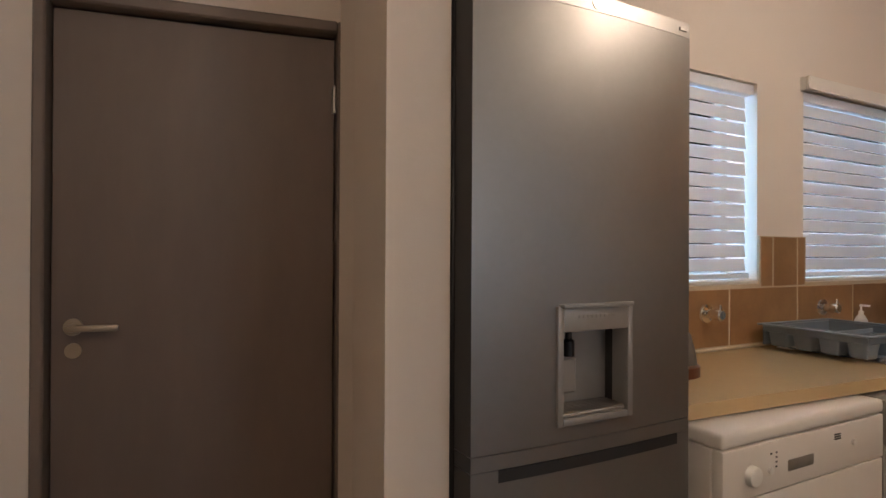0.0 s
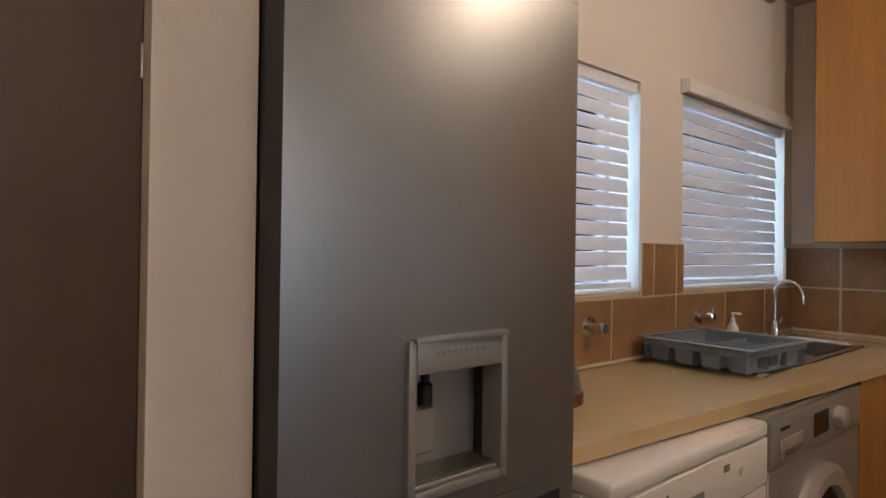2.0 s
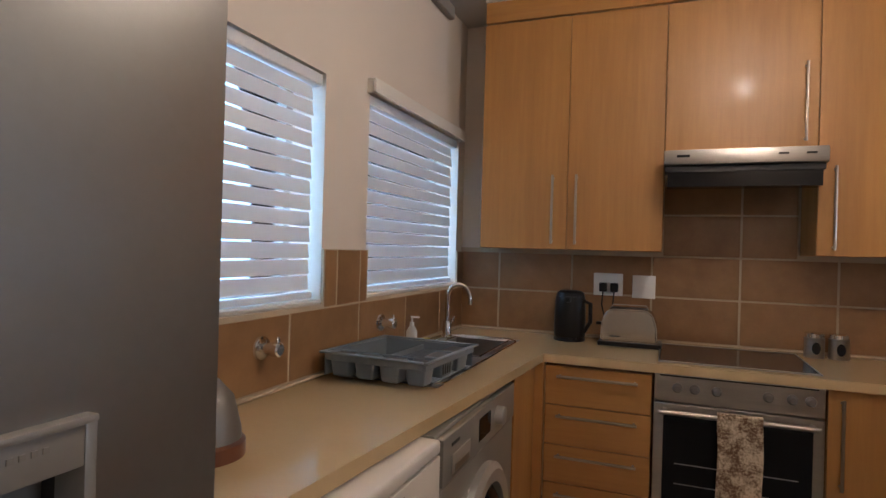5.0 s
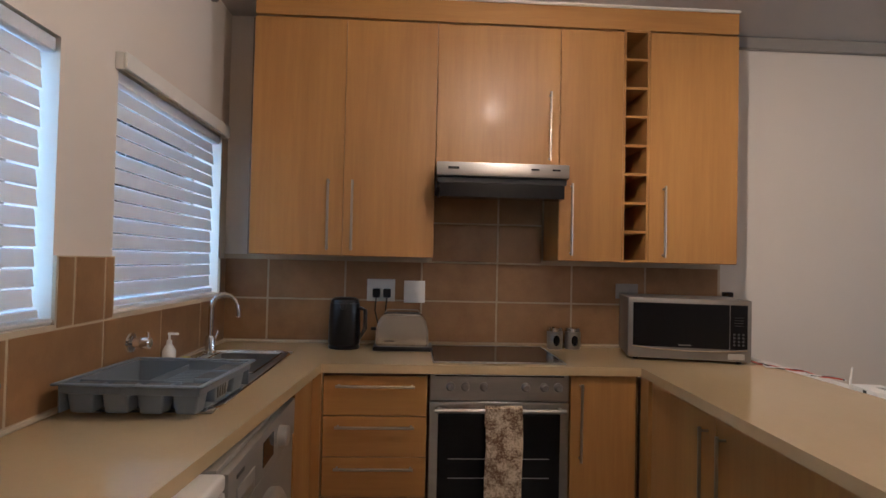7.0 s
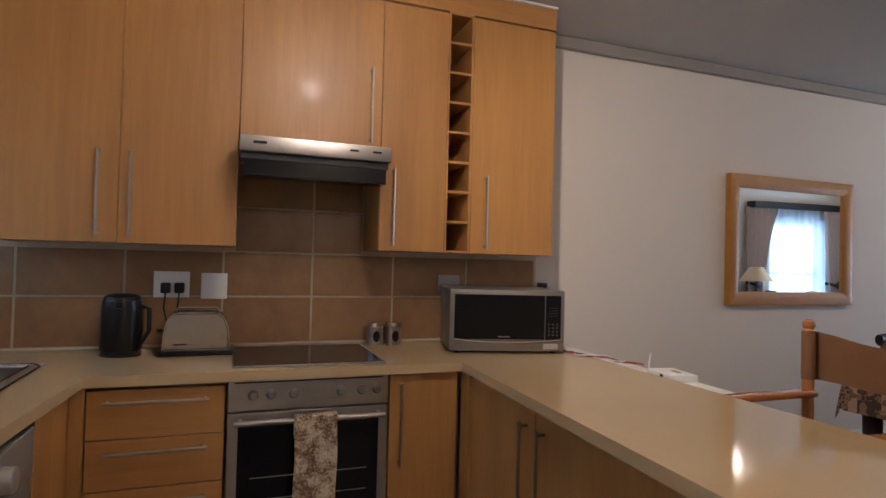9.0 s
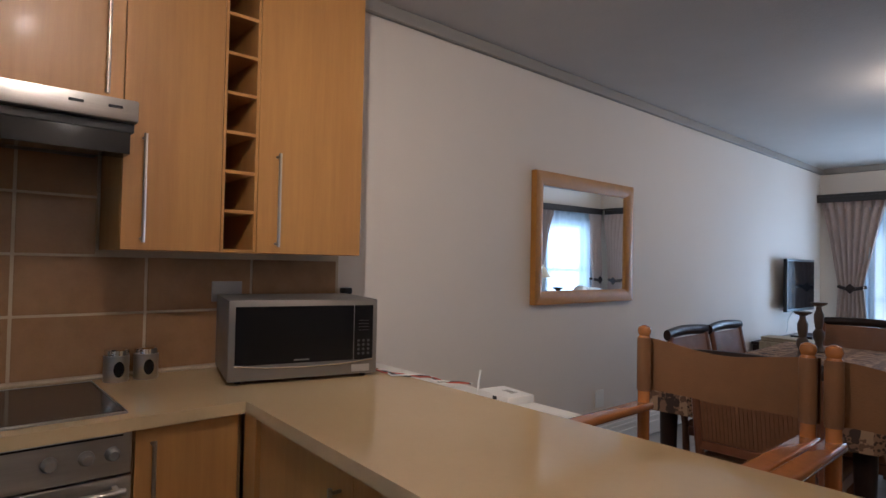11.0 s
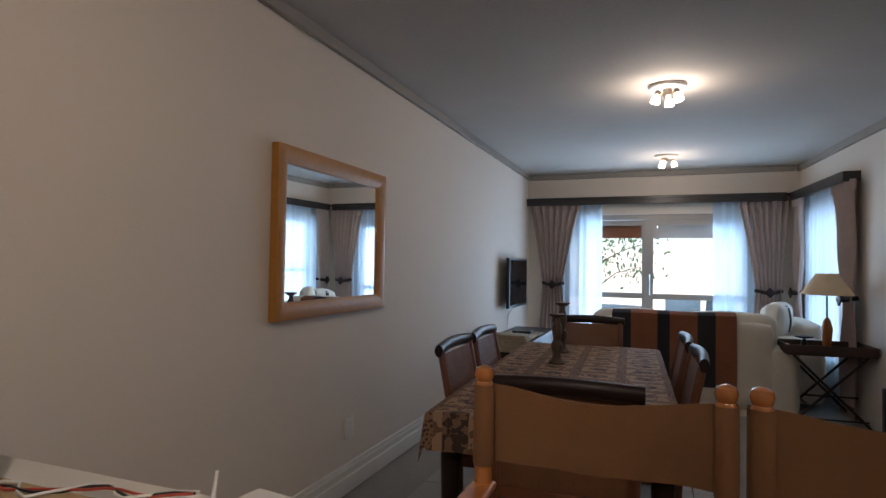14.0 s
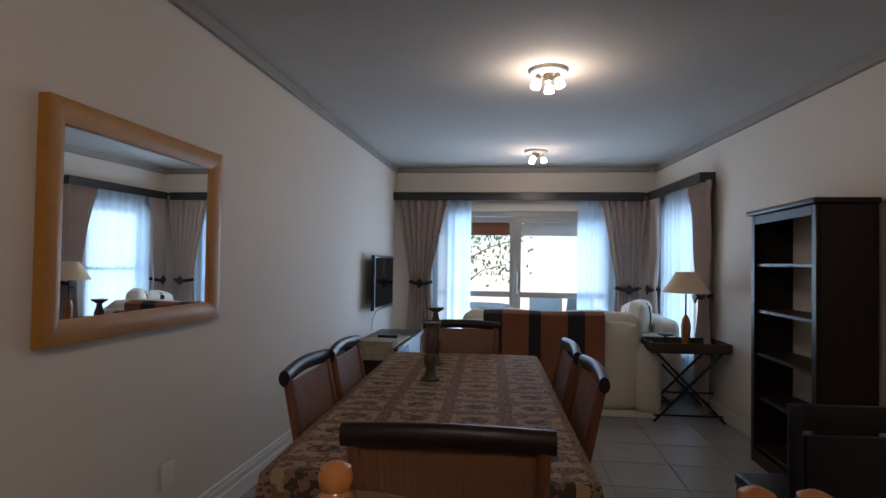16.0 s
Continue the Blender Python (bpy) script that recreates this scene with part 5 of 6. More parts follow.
# ---- director's bar chairs ----
def bar_chair():
    t = thing("director_chair", "varnished wooden director's chair with tan canvas back", "chair", 1.797, -0.912, 0, 0, group="bar chairs")
    hw = 0.235
    for s in (-1, 1):
        p = part("back_post", lathe([(0.017, 0.62), (0.019, 0.75), (0.019, 1.078), (0.016, 1.083), (0.019, 1.088), (0.0215, 1.098), (0.018, 1.110), (0.006, 1.116)], 18, (s * hw, 0, 0)), ORANGEWOOD, t)
        p.matrix_basis = pose(0, 0.0, 0, 0)
        part("armrest", B(s * hw - 0.028, s * hw + 0.028, -0.02, 0.43, 0.845, 0.868, 0.01, 3), ORANGEWOOD, t)
        part("arm_post", B(s * hw - 0.016, s * hw + 0.016, 0.33, 0.365, 0.62, 0.8445, 0.005, 2), ORANGEWOOD, t)
        part("seat_rail", B(s * hw - 0.016, s * hw + 0.016, -0.04, 0.42, 0.60, 0.635, 0.005, 2), ORANGEWOOD, t)
        part("leg", tube([(s * hw, 0.39, 0.60), (s * hw * 0.98, 0.0, 0.02)], 0.017, 10), ORANGEWOOD, t)
        part("leg", tube([(s * hw * 0.9, -0.01, 0.60), (s * hw * 0.9, 0.38, 0.02)], 0.017, 10), ORANGEWOOD, t)
        part("floor_rail", B(s * hw - 0.016, s * hw + 0.016, -0.05, 0.44, 0.0, 0.03, 0.005, 2), ORANGEWOOD, t)

    def back(u, v):
        x = -hw - 0.022 + (2 * hw + 0.044) * u
        e = min(1, 4 * min(u, 1 - u))
        sag = 0.028 * math.sin(math.pi * u)
        return (x, -0.024 - 0.022 * math.sin(math.pi * u) + 0.002 * math.sin(u * 25 + v * 3), 0.90 + 0.004 * math.sin(u * 9) + (1.075 - 0.90 - sag) * v)
    part("canvas_back", sheet(back, 32, 8, 0.004), CANVAS, t, "tan canvas sling")
    for s in (-1, 1):
        part("canvas_sleeve", lathe([(0.0215, 0.905), (0.0225, 0.92), (0.0225, 1.066), (0.0212, 1.076)], 18, (s * hw, 0, 0)), CANVAS, t)

    def seat(u, v):
        return (-hw + 2 * hw * u, -0.02 + 0.42 * v, 0.63 - 0.03 * math.sin(math.pi * u))
    part("canvas_seat", sheet(seat, 20, 6, 0.004), CANVAS, t)
    part("footrest", tube([(-hw, 0.41, 0.22), (hw, 0.41, 0.22)], 0.012, 8), ORANGEWOOD, t)
    return t


bc = bar_chair()
copy_thing(bc, pose(1.268, -0.912, 0))


# ---- dining table and chairs ----
def dining_table():
    t = thing("dining_table", "long dark wooden dining table", "table", 2.11, -2.94, 0, 2.5)
    part("tabletop", B(-0.47, 0.47, -1.10, 1.10, 0.715, 0.75, 0.006, 2), DARKWOOD, t)
    part("apron", B(-0.41, 0.41, -1.02, -1.0, 0.62, 0.7145, 0.002), DARKWOOD, t)
    part("apron", B(-0.41, 0.41, 1.0, 1.02, 0.62, 0.7145, 0.002), DARKWOOD, t)
    for s in (-1, 1):
        part("apron", B(s * 0.41 - 0.01, s * 0.41 + 0.01, -0.999, 0.999, 0.62, 0.7145, 0.002), DARKWOOD, t)
        for e in (-1, 1):
            part("leg", lathe([(0.03, 0), (0.035, 0.3), (0.042, 0.55), (0.042, 0.619)], 16, (s * 0.40, e * 1.0, 0)), DARKWOOD, t)
    c = thing("tablecloth", "brown patterned tablecloth with printed panels", "tablecloth", 2.11, -2.94, 0.7515, 2.5)

    def fn(u, v):
        """A cloth whose rim hangs down in soft folds."""
        hx, hy, d = 0.475, 1.105, 0.145
        x, y = (2 * u - 1) * (hx + d), (2 * v - 1) * (hy + d)
        ox, oy = max(0, abs(x) - hx), max(0, abs(y) - hy)
        drop = max(ox, oy)
        px = math.copysign(min(abs(x), hx + 0.008 * (1 + math.sin(14 * y)) * ox / d), x)
        py = math.copysign(min(abs(y), hy + 0.008 * (1 + math.sin(15 * x)) * oy / d), y)
        corner = min(ox, oy)
        if corner > 0:
            px += math.copysign(corner * 0.12, x)
            py += math.copysign(corner * 0.12, y)
            drop = max(ox, oy) * 0.9 + corner * 0.4
        return (px, py, 0.004 - drop + 0.0015 * math.sin(9 * x) * math.sin(7 * y))
    part("cloth", sheet(fn, 54, 100, 0.003), CLOTH, c)
    return t


dining_table()


def dining_chair():
    """Origin under the middle of the back; the chair faces +y."""
    t = thing("dining_chair", "dark wooden dining chair with a woven cane back", "chair", 0, 0, 0, 0, group="dining chairs")
    hw, lean = 0.235, 0.10

    def yb(z):
        return -lean * max(0, (z - 0.45) / 0.5)
    for s in (-1, 1):
        part("back_post", tube([(s * hw, 0.02, 0), (s * hw, 0.0, 0.45), (s * hw, yb(0.7), 0.7), (s * hw, yb(0.91), 0.91)], 0.019, 8), REDWOOD, t)
        part("leg", tube([(s * hw, 0.43, 0), (s * hw, 0.43, 0.44)], 0.02, 8, taper=0.022), REDWOOD, t)
        part("side_rail", B(s * hw - 0.012, s * hw + 0.012, 0.02, 0.43, 0.39, 0.44, 0.003), REDWOOD, t)

    def rail(u, v):
        a = 2 * math.pi * v
        x = -hw - 0.03 + (2 * hw + 0.06) * u
        return (x, yb(0.93) - 0.018 * math.sin(math.pi * u) + 0.021 * math.cos(a), 0.922 + 0.012 * math.sin(math.pi * u) + 0.030 * math.sin(a))
    bm = sheet(rail, 24, 14)
    bmesh.ops.remove_doubles(bm, verts=bm.verts[:], dist=1e-4)
    bmesh.ops.holes_fill(bm, edges=bm.edges[:], sides=0)
    part("top_rail", bm, DARKWOOD, t, "black lacquered rolled top rail")
    part("lower_rail", B(-hw, hw, yb(0.53) - 0.012, yb(0.53) + 0.012, 0.51, 0.55, 0.003), REDWOOD, t)
    # cane panel: crossing strands with small gaps
    bm = None
    n = 26
    for k in range(n + 1):
        x = -hw + 0.02 + (2 * hw - 0.04) * k / n
        bm = B(x - 0.0074, x + 0.0074, -0.002, 0.002, -0.175, 0.175, 0, bm=bm)
    for k in range(20):
        z = -0.172 + 0.344 * k / 19
        B(-hw + 0.015, hw - 0.015, 0.002, 0.005, z - 0.0082, z + 0.0082, 0, bm=bm)
    p = part("cane_panel", bm, CANE, t, "woven cane panel")
    p["kind"] = "stuff"
    p.matrix_basis = pose(0, yb(0.72), 0.725, math.degrees(math.atan(lean / 0.5)))
    part("seat", B(-hw - 0.01, hw + 0.01, 0.02, 0.46, 0.44, 0.475, 0.012, 3), CANE, t)
    part("front_rail", B(-hw, hw, 0.42, 0.44, 0.39, 0.44, 0.003), REDWOOD, t)
    return t


ch = dining_chair()
ch.matrix_basis = pose(1.99, -1.755, 0, 0, 0, 182)
copy_thing(ch, pose(2.57, -2.53, 0, 0, 0, 92))
copy_thing(ch, pose(2.575, -3.06, 0, 0, 0, 93))
copy_thing(ch, pose(1.61, -2.64, 0, 0, 0, -88))
copy_thing(ch, pose(1.645, -3.23, 0, 0, 0, -88))
copy_thing(ch, pose(2.19, -4.12, 0, 0, 0, 2))


def candlestick(x, y, h, label):
    t = thing("candlestick", label, "candle holder", x, y, 0.756, group="candlesticks")
    pr = [(0.048, 0), (0.05, 0.012), (0.03, 0.03), (0.022, 0.06), (0.034, 0.09), (0.034, 0.12), (0.02, 0.14), (0.028, 0.18), (0.030, 0.22), (0.018, 0.25), (0.016, 0.27), (0.045, 0.285), (0.05, 0.295), (0.012, 0.296)]
    part("turned_stem", lathe([(r, z * h / 0.296) for r, z in pr[:11]], 24), CLAY, t)
    part("drip_plate", lathe([(r, z * h / 0.296) for r, z in pr[10:]], 24), CLAY, t)
    return t


candlestick(2.29, -3.60, 0.335, "tall carved dark candlestick on the tablecloth")
candlestick(2.25, -3.15, 0.295, "shorter carved dark candlestick on the tablecloth")


# ---- lounge ----
def sofa():
    t = thing("sofa", "cream slip-covered sofa with its back to the table", "sofa", 1.50, -5.60, 0)
    w = 0.88
    part("back", cushion(-w + 0.1, w - 0.1, -0.24, 0.0, 0.05, 0.84, 0.02), SOFA, t)
    part("seat_base", cushion(-w + 0.1, w - 0.1, -0.92, -0.2, 0.05, 0.42, 0.01), SOFA, t)
    for s in (-1, 1):
        part("arm", cushion(s * (w - 0.02) - 0.13, s * (w - 0.02) + 0.13, -0.92, -0.005, 0.03, 0.64, 0.03), SOFA, t, "rolled slip-covered arm")
        part("back_cushion", cushion(s * 0.42 - 0.40, s * 0.42 + 0.40, -0.42, -0.12, 0.45, 0.90, 0.05), SOFA, t)
        part("seat_cushion", cushion(s * 0.39 - 0.38, s * 0.39 + 0.38, -0.92, -0.28, 0.40, 0.54, 0.03), SOFA, t)
    part("skirt", B(-w - 0.10, w + 0.10, -0.93, 0.012, 0.0, 0.05, 0.004), SOFA, t)
    return t


sofa()


def throw():
    t = thing("throw_blanket", "rust and black striped throw over the sofa back", "blanket", 1.65, -5.58, 0)
    edges = [0, 0.16, 0.30, 0.52, 0.62, 0.84, 1.0]

    def strip(a, b):
        def fn(u, v):
            x = -0.62 + 1.09 * (a + (b - a) * u)
            s = v * 1.0
            if s < 0.62:
                y, z = 0.022 + 0.006 * math.sin(20 * x), 0.24 + 0.66 * s / 0.62
            else:
                q = (s - 0.62) / 0.38
                y, z = 0.022 - 0.36 * q, 0.90 + 0.035 * math.sin(math.pi * min(1, q * 1.4)) - 0.03 * q
            return (x, y + 0.004 * math.sin(31 * x + 5 * z), z + 0.004 * math.sin(8 * x))
        return sheet(fn, 8, 26, 0.006)
    for k, (a, b) in enumerate(zip(edges, edges[1:])):
        part("stripe", strip(a, b), THROWB if k % 2 else THROW, t)
    return t


throw()


def armchair():
    t = thing("loveseat", "cream slip-covered loveseat below the side window", "sofa", 0.62, -6.75, 0)
    part("seat_base", cushion(-0.38, 0.36, -0.55, 0.45, 0.03, 0.44, 0.02), SOFA, t)
    part("back", cushion(-0.45, -0.2, -0.55, 0.45, 0.03, 0.80, 0.03), SOFA, t)
    for y in (-0.56, 0.46):
        part("arm", cushion(-0.42, 0.38, y - 0.11, y + 0.11, 0.03, 0.66, 0.03), SOFA, t)
    c = thing("cushion", "white scatter cushion with a black stripe", "cushion", 0.56, -6.42, 0.66, -25, group="scatter cushions")
    part("pillow", cushion(-0.09, 0.09, -0.2, 0.2, 0.0, 0.32, 0.05), SOFA, c)
    part("stripe", cushion(-0.098, 0.098, -0.05, 0.05, 0.03, 0.30, 0.05), THROWB, c)
    c2 = copy_thing(c, pose(0.50, -6.82, 0.62, 8, 0, 15))
    return t


armchair()


def tray_table():
    t = thing("tray_table", "dark wicker tray on crossed folding legs", "side table", 0.33, -5.68, 0, 3)
    part("tray_base", B(-0.33, 0.33, -0.22, 0.22, 0.60, 0.615, 0.003), WICKER, t)
    for x0, x1, y0, y1 in ((-0.34, 0.34, -0.23, -0.212), (-0.34, 0.34, 0.212, 0.23), (-0.34, -0.322, -0.2119, 0.2119), (0.322, 0.34, -0.2119, 0.2119)):
        part("tray_side", B(x0, x1, y0, y1, 0.6155, 0.69, 0.004), WICKER, t)
    for y in (-0.19, 0.19):
        part("leg", tube([(-0.30, y, 0), (0.28, y, 0.60)], 0.011, 8), DARKWOOD, t)
        part("leg", tube([(0.30, y * 0.9, 0), (-0.28, y * 0.9, 0.60)], 0.011, 8), DARKWOOD, t)
    for x, z in ((-0.27, 0.04), (0.27, 0.04), (-0.16, 0.17), (0.16, 0.17)):
        part("stretcher", tube([(x, -0.19, z), (x, 0.19, z)], 0.009, 8), DARKWOOD, t)
    part("crossbar", tube([(-0.28, 0.18, 0.06), (0.28, 0.18, 0.06)], 0.009, 8), DARKWOOD, t)
    part("crossbar", tube([(-0.2, 0.18, 0.26), (0.2, 0.18, 0.26)], 0.009, 8), DARKWOOD, t)
    return t


tray_table()
t = thing("table_lamp", "wooden table lamp with a flared linen shade, off", "table lamp", 0.30, -5.70, 0.6155)
part("lamp_base", lathe([(0.07, 0), (0.07, 0.015), (0.03, 0.03), (0.038, 0.12), (0.045, 0.2), (0.03, 0.27), (0.014, 0.30)], 24), ORANGEWOOD, t)
part("stem", lathe([(0.008, 0.30), (0.008, 0.50)], 12), DARKWOOD, t)
part("shade", lathe([(0.20, 0.50), (0.205, 0.502), (0.085, 0.69), (0.08, 0.69)], 4 * 8), SHADE, t)
t = thing("dark_bowl", "small dark dish on the wicker tray", "bowl", 0.47, -5.72, 0.6155)
part("foot", lathe([(0.03, 0), (0.03, 0.06), (0.012, 0.10)], 16), DARKWOOD, t)
part("dish", lathe([(0.012, 0.10), (0.07, 0.115), (0.075, 0.125), (0.01, 0.115)], 20), DARKWOOD, t)


def bookcase():
    t = thing("bookcase", "tall empty dark-stained bookcase with five shelves", "bookcase", 0, 0, 0)
    x0, x1, y0, y1, h = -0.16, 0.145, -4.60, -3.70, 1.74
    part("back", B(x0, x0 + 0.012, y0 + 0.02, y1 - 0.02, 0.06, h - 0.02, 0), DARKWOOD, t)
    for a in (y0, y1 - 0.03):
        part("side_panel", B(x0, x1, a, a + 0.03, 0, h - 0.022, 0.004), DARKWOOD, t)
    for a in (y0, y1 - 0.055):
        part("stile", B(x1 + 0.0005, x1 + 0.018, a, a + 0.055, 0, h - 0.022, 0.004), DARKWOOD, t)
    part("cornice", B(x0, x1 + 0.045, y0 - 0.03, y1 + 0.03, h - 0.02, h + 0.012, 0.008, 2), DARKWOOD, t)
    part("top_rail", B(x1 + 0.0005, x1 + 0.016, y0 + 0.056, y1 - 0.056, h - 0.085, h - 0.022, 0.004), DARKWOOD, t)
    part("plinth", B(x1 + 0.0005, x1 + 0.018, y0 + 0.056, y1 - 0.056, 0, 0.09, 0.004), DARKWOOD, t)
    for z in (0.10, 0.44, 0.74, 1.04, 1.36):
        part("shelf", B(x0 + 0.013, x1 - 0.004, y0 + 0.031, y1 - 0.031, z, z + 0.022, 0.002), DARKWOOD, t)
    return t


bookcase()


def dark_chair():
    """Black desk chair that stands in front of the bookcase."""
    t = thing("desk_chair", "black wooden chair in front of the bookcase", "chair", 0.635, -2.42, 0, 184)
    for s in (-1, 1):
        part("back_post", B(s * 0.22 - 0.018, s * 0.22 + 0.018, -0.02, 0.02, 0, 0.88, 0.006, 2), BLACK, t)
        part("leg", B(s * 0.21 - 0.018, s * 0.21 + 0.018, 0.40, 0.436, 0, 0.44, 0.006, 2), BLACK, t)
    part("top_rail", B(-0.20, 0.20, -0.012, 0.012, 0.79, 0.88, 0.006, 2), BLACK, t)
    part("back_pad", B(-0.19, 0.19, -0.015, 0.015, 0.52, 0.775, 0.01, 2), BLACK, t)
    part("seat", B(-0.235, 0.235, 0.021, 0.44, 0.44, 0.49, 0.015, 3), BLACK, t)
    return t


dark_chair()


# ---- television and its cabinet ----
t = thing("television", "black flat television on a wall bracket", "television", EAST, -6.45, 0, 0)
part("panel", B(-0.125, -0.085, -0.44, 0.44, 0.845, 1.42, 0.006, 2), BLACK, t)
part("screen", B(-0.1275, -0.1255, -0.42, 0.42, 0.878, 1.395, 0.001), GLASSBLK, t)
part("bracket", B(-0.0845, -0.001, -0.12, 0.12, 1.0, 1.25, 0.004), BLACK, t)
part("cable", tube([(-0.09, 0.1, 0.86), (-0.03, 0.12, 0.75), (-0.02, 0.12, 0.60)], 0.005, 8), WHITEP, t)
t = thing("tv_cabinet", "dark wooden cabinet with a glass-fronted magazine shelf", "cabinet", 0, 0, 0)
part("body", B(2.90, EAST - 0.026, -6.75, -5.35, 0.05, 0.55, 0.004), DARKWOOD, t)
part("top", B(2.87, EAST - 0.024, -6.77, -5.32, 0.5505, 0.58, 0.006, 2), DARKWOOD, t)
for y in (-6.7, -5.42):
    part("foot", B(2.92, EAST - 0.04, y, y + 0.05, 0, 0.0495, 0.003), DARKWOOD, t)
part("glass_door", B(2.894, 2.8995, -6.0, -5.40, 0.1, 0.52, 0.002), GARDENBLUE, t, "blue-grey glass door")
t = thing("table_runner", "cream woven runner folded on the tv cabinet", "runner", 3.09, -5.735, 0.5805)
part("cloth", B(-0.19, 0.19, -0.42, 0.42, 0, 0.012, 0.004), CREAMCLOTH, t)
part("overhang", B(-0.19, 0.19, 0.4205, 0.432, -0.11, 0.011, 0.003), CREAMCLOTH, t, "fringed overhang")
part("fold", B(-0.18, 0.18, 0.18, 0.42, 0.0125, 0.035, 0.008, 2), CREAMCLOTH, t)
part("fold", B(-0.17, 0.18, 0.20, 0.425, 0.0355, 0.06, 0.008, 2), CREAMCLOTH, t)
t = thing("set_top_box", "small black set-top box on the runner", "set-top box", 3.10, -6.0, 0.593)
part("case", B(-0.1, 0.1, -0.08, 0.08, 0, 0.025, 0.004), BLACK, t)

# ---- curtains, pelmet, garden door ----
t = thing("pelmet", "dark stained wooden pelmet above the curtains", "pelmet")
part("board", B(0.30, EAST - 0.001, SOUTH + 0.12, SOUTH + 0.14, 2.14, 2.235, 0.004), PELMET, t)
part("moulding", B(0.31, EAST - 0.001, SOUTH + 0.141, SOUTH + 0.152, 2.205, 2.24, 0.004), PELMET, t)
part("top", B(0.20, EAST - 0.001, SOUTH + 0.001, SOUTH + 0.1195, 2.215, 2.235, 0.002), PELMET, t)
YP = -5.86


def wall_strip(y0, y1, o0, o1, z0, z1):
    return prism([(west_x(y0) + o0, y0), (west_x(y1) + o0, y1), (west_x(y1) + o1, y1), (west_x(y0) + o1, y0)], z0, z1)


part("board", wall_strip(SOUTH + 0.142, YP, 0.12, 0.14, 2.14, 2.235), PELMET, t)
part("top", wall_strip(SOUTH + 0.142, YP, 0.001, 0.119, 2.215, 2.235), PELMET, t)
part("end", wall_strip(YP + 0.0005, YP + 0.015, 0.001, 0.14, 2.14, 2.235), PELMET, t)


def curtain(label, x0, x1, tie, tie_z, y, m=None, folds=7, bottom=0.02, top=2.15):
    """A gathered curtain drawn to a tie-back: full width at the top, narrow at the tie."""
    t = thing("curtain", label, "curtain", group="curtains")
    if m is not None:
        t.matrix_basis = m

    def fn(u, v):
        z = bottom + (top - bottom) * v
        if z > tie_z:
            q = (z - tie_z) / (top - tie_z)
            k = q ** 1.15
        else:
            q = (tie_z - z) / (tie_z - bottom)
            k = 0.30 * q ** 0.7
        wt = 0.26
        a, b = tie - wt / 2, tie + wt / 2
        xl, xr = a + (x0 - a) * k, b + (x1 - b) * k
        amp = 0.022 + 0.016 * k
        x = xl + (xr - xl) * u
        return (x + 0.008 * math.sin(u * folds * 6.28 + 1.7), y + amp * math.sin(u * folds * 2 * math.pi) + 0.01 * math.sin(7 * z + 5 * u), z)
    part("drape", sheet(fn, folds * 12, 44, 0.002), CURTAIN, t)

    def head(u, v):
        return (x0 + (x1 - x0) * u, y + 0.038 * math.sin(u * folds * 2 * math.pi) + 0.004, top - 0.09 + 0.09 * v)
    part("heading", sheet(head, folds * 12, 3, 0.003), CURTAIN, t)
    b = part("tie_back", tube([(tie - 0.14, y - 0.02, tie_z + 0.02), (tie - 0.03, y + 0.055, tie_z - 0.005), (tie + 0.05, y + 0.05, tie_z), (tie + 0.14, y - 0.02, tie_z + 0.02)], 0.022, 10), DARKWOOD, t, "dark tie-back")
    part("rosette", B(tie - 0.045, tie + 0.045, y + 0.066, y + 0.085, tie_z - 0.045, tie_z + 0.045, 0.008, 2), DARKWOOD, b).matrix_basis = Matrix.Translation((tie, 0, tie_z)) @ Matrix.Rotation(radians(45), 4, "Y") @ Matrix.Translation((-tie, 0, -tie_z))
    return t


def sheer(label, x0, x1, y, m=None, folds=6, bottom=0.02, top=2.15):
    t = thing("sheer_curtain", label, "sheer curtain", group="sheers")
    if m is not None:
        t.matrix_basis = m

    def fn(u, v):
        return (x0 + (x1 - x0) * u, y + 0.014 * math.sin(u * folds * 2 * math.pi) + 0.006 * math.sin(u * folds * 9.1), bottom + (top - bottom) * v)
    part("voile", sheet(fn, folds * 12, 6), SHEER, t)
    return t


CY = SOUTH + 0.075
curtain("taupe curtain tied back beside the television", 2.67, 3.34, 3.03, 1.09, CY)
curtain("taupe curtain tied back in the corner", 0.26, 0.79, 0.48, 1.06, CY)
sheer("white sheer curtain beside the garden door", 2.40, 3.05, SOUTH + 0.025)
sheer("white sheer curtain at the garden door's edge", 0.40, 1.08, SOUTH + 0.025)
WM = Matrix.Translation((WEST_FAR[0], SOUTH, 0)) @ Matrix.Rotation(math.atan2(-(WEST_NEAR[1] - WEST_FAR[1]), -(WEST_NEAR[0] - WEST_FAR[0])), 4, "Z")
# along the side wall, local x runs back to the corner, so distances are negative
curtain("taupe curtain tied back by the side window", -1.80, -1.24, -1.62, 1.07, 0.075, WM, 5)
curtain("taupe curtain tied back in the room's corner", -0.42, -0.10, -0.20, 1.07, 0.085, WM, 4)
sheer("white sheer curtain over the side window", -1.35, -0.25, 0.03, WM, 9)


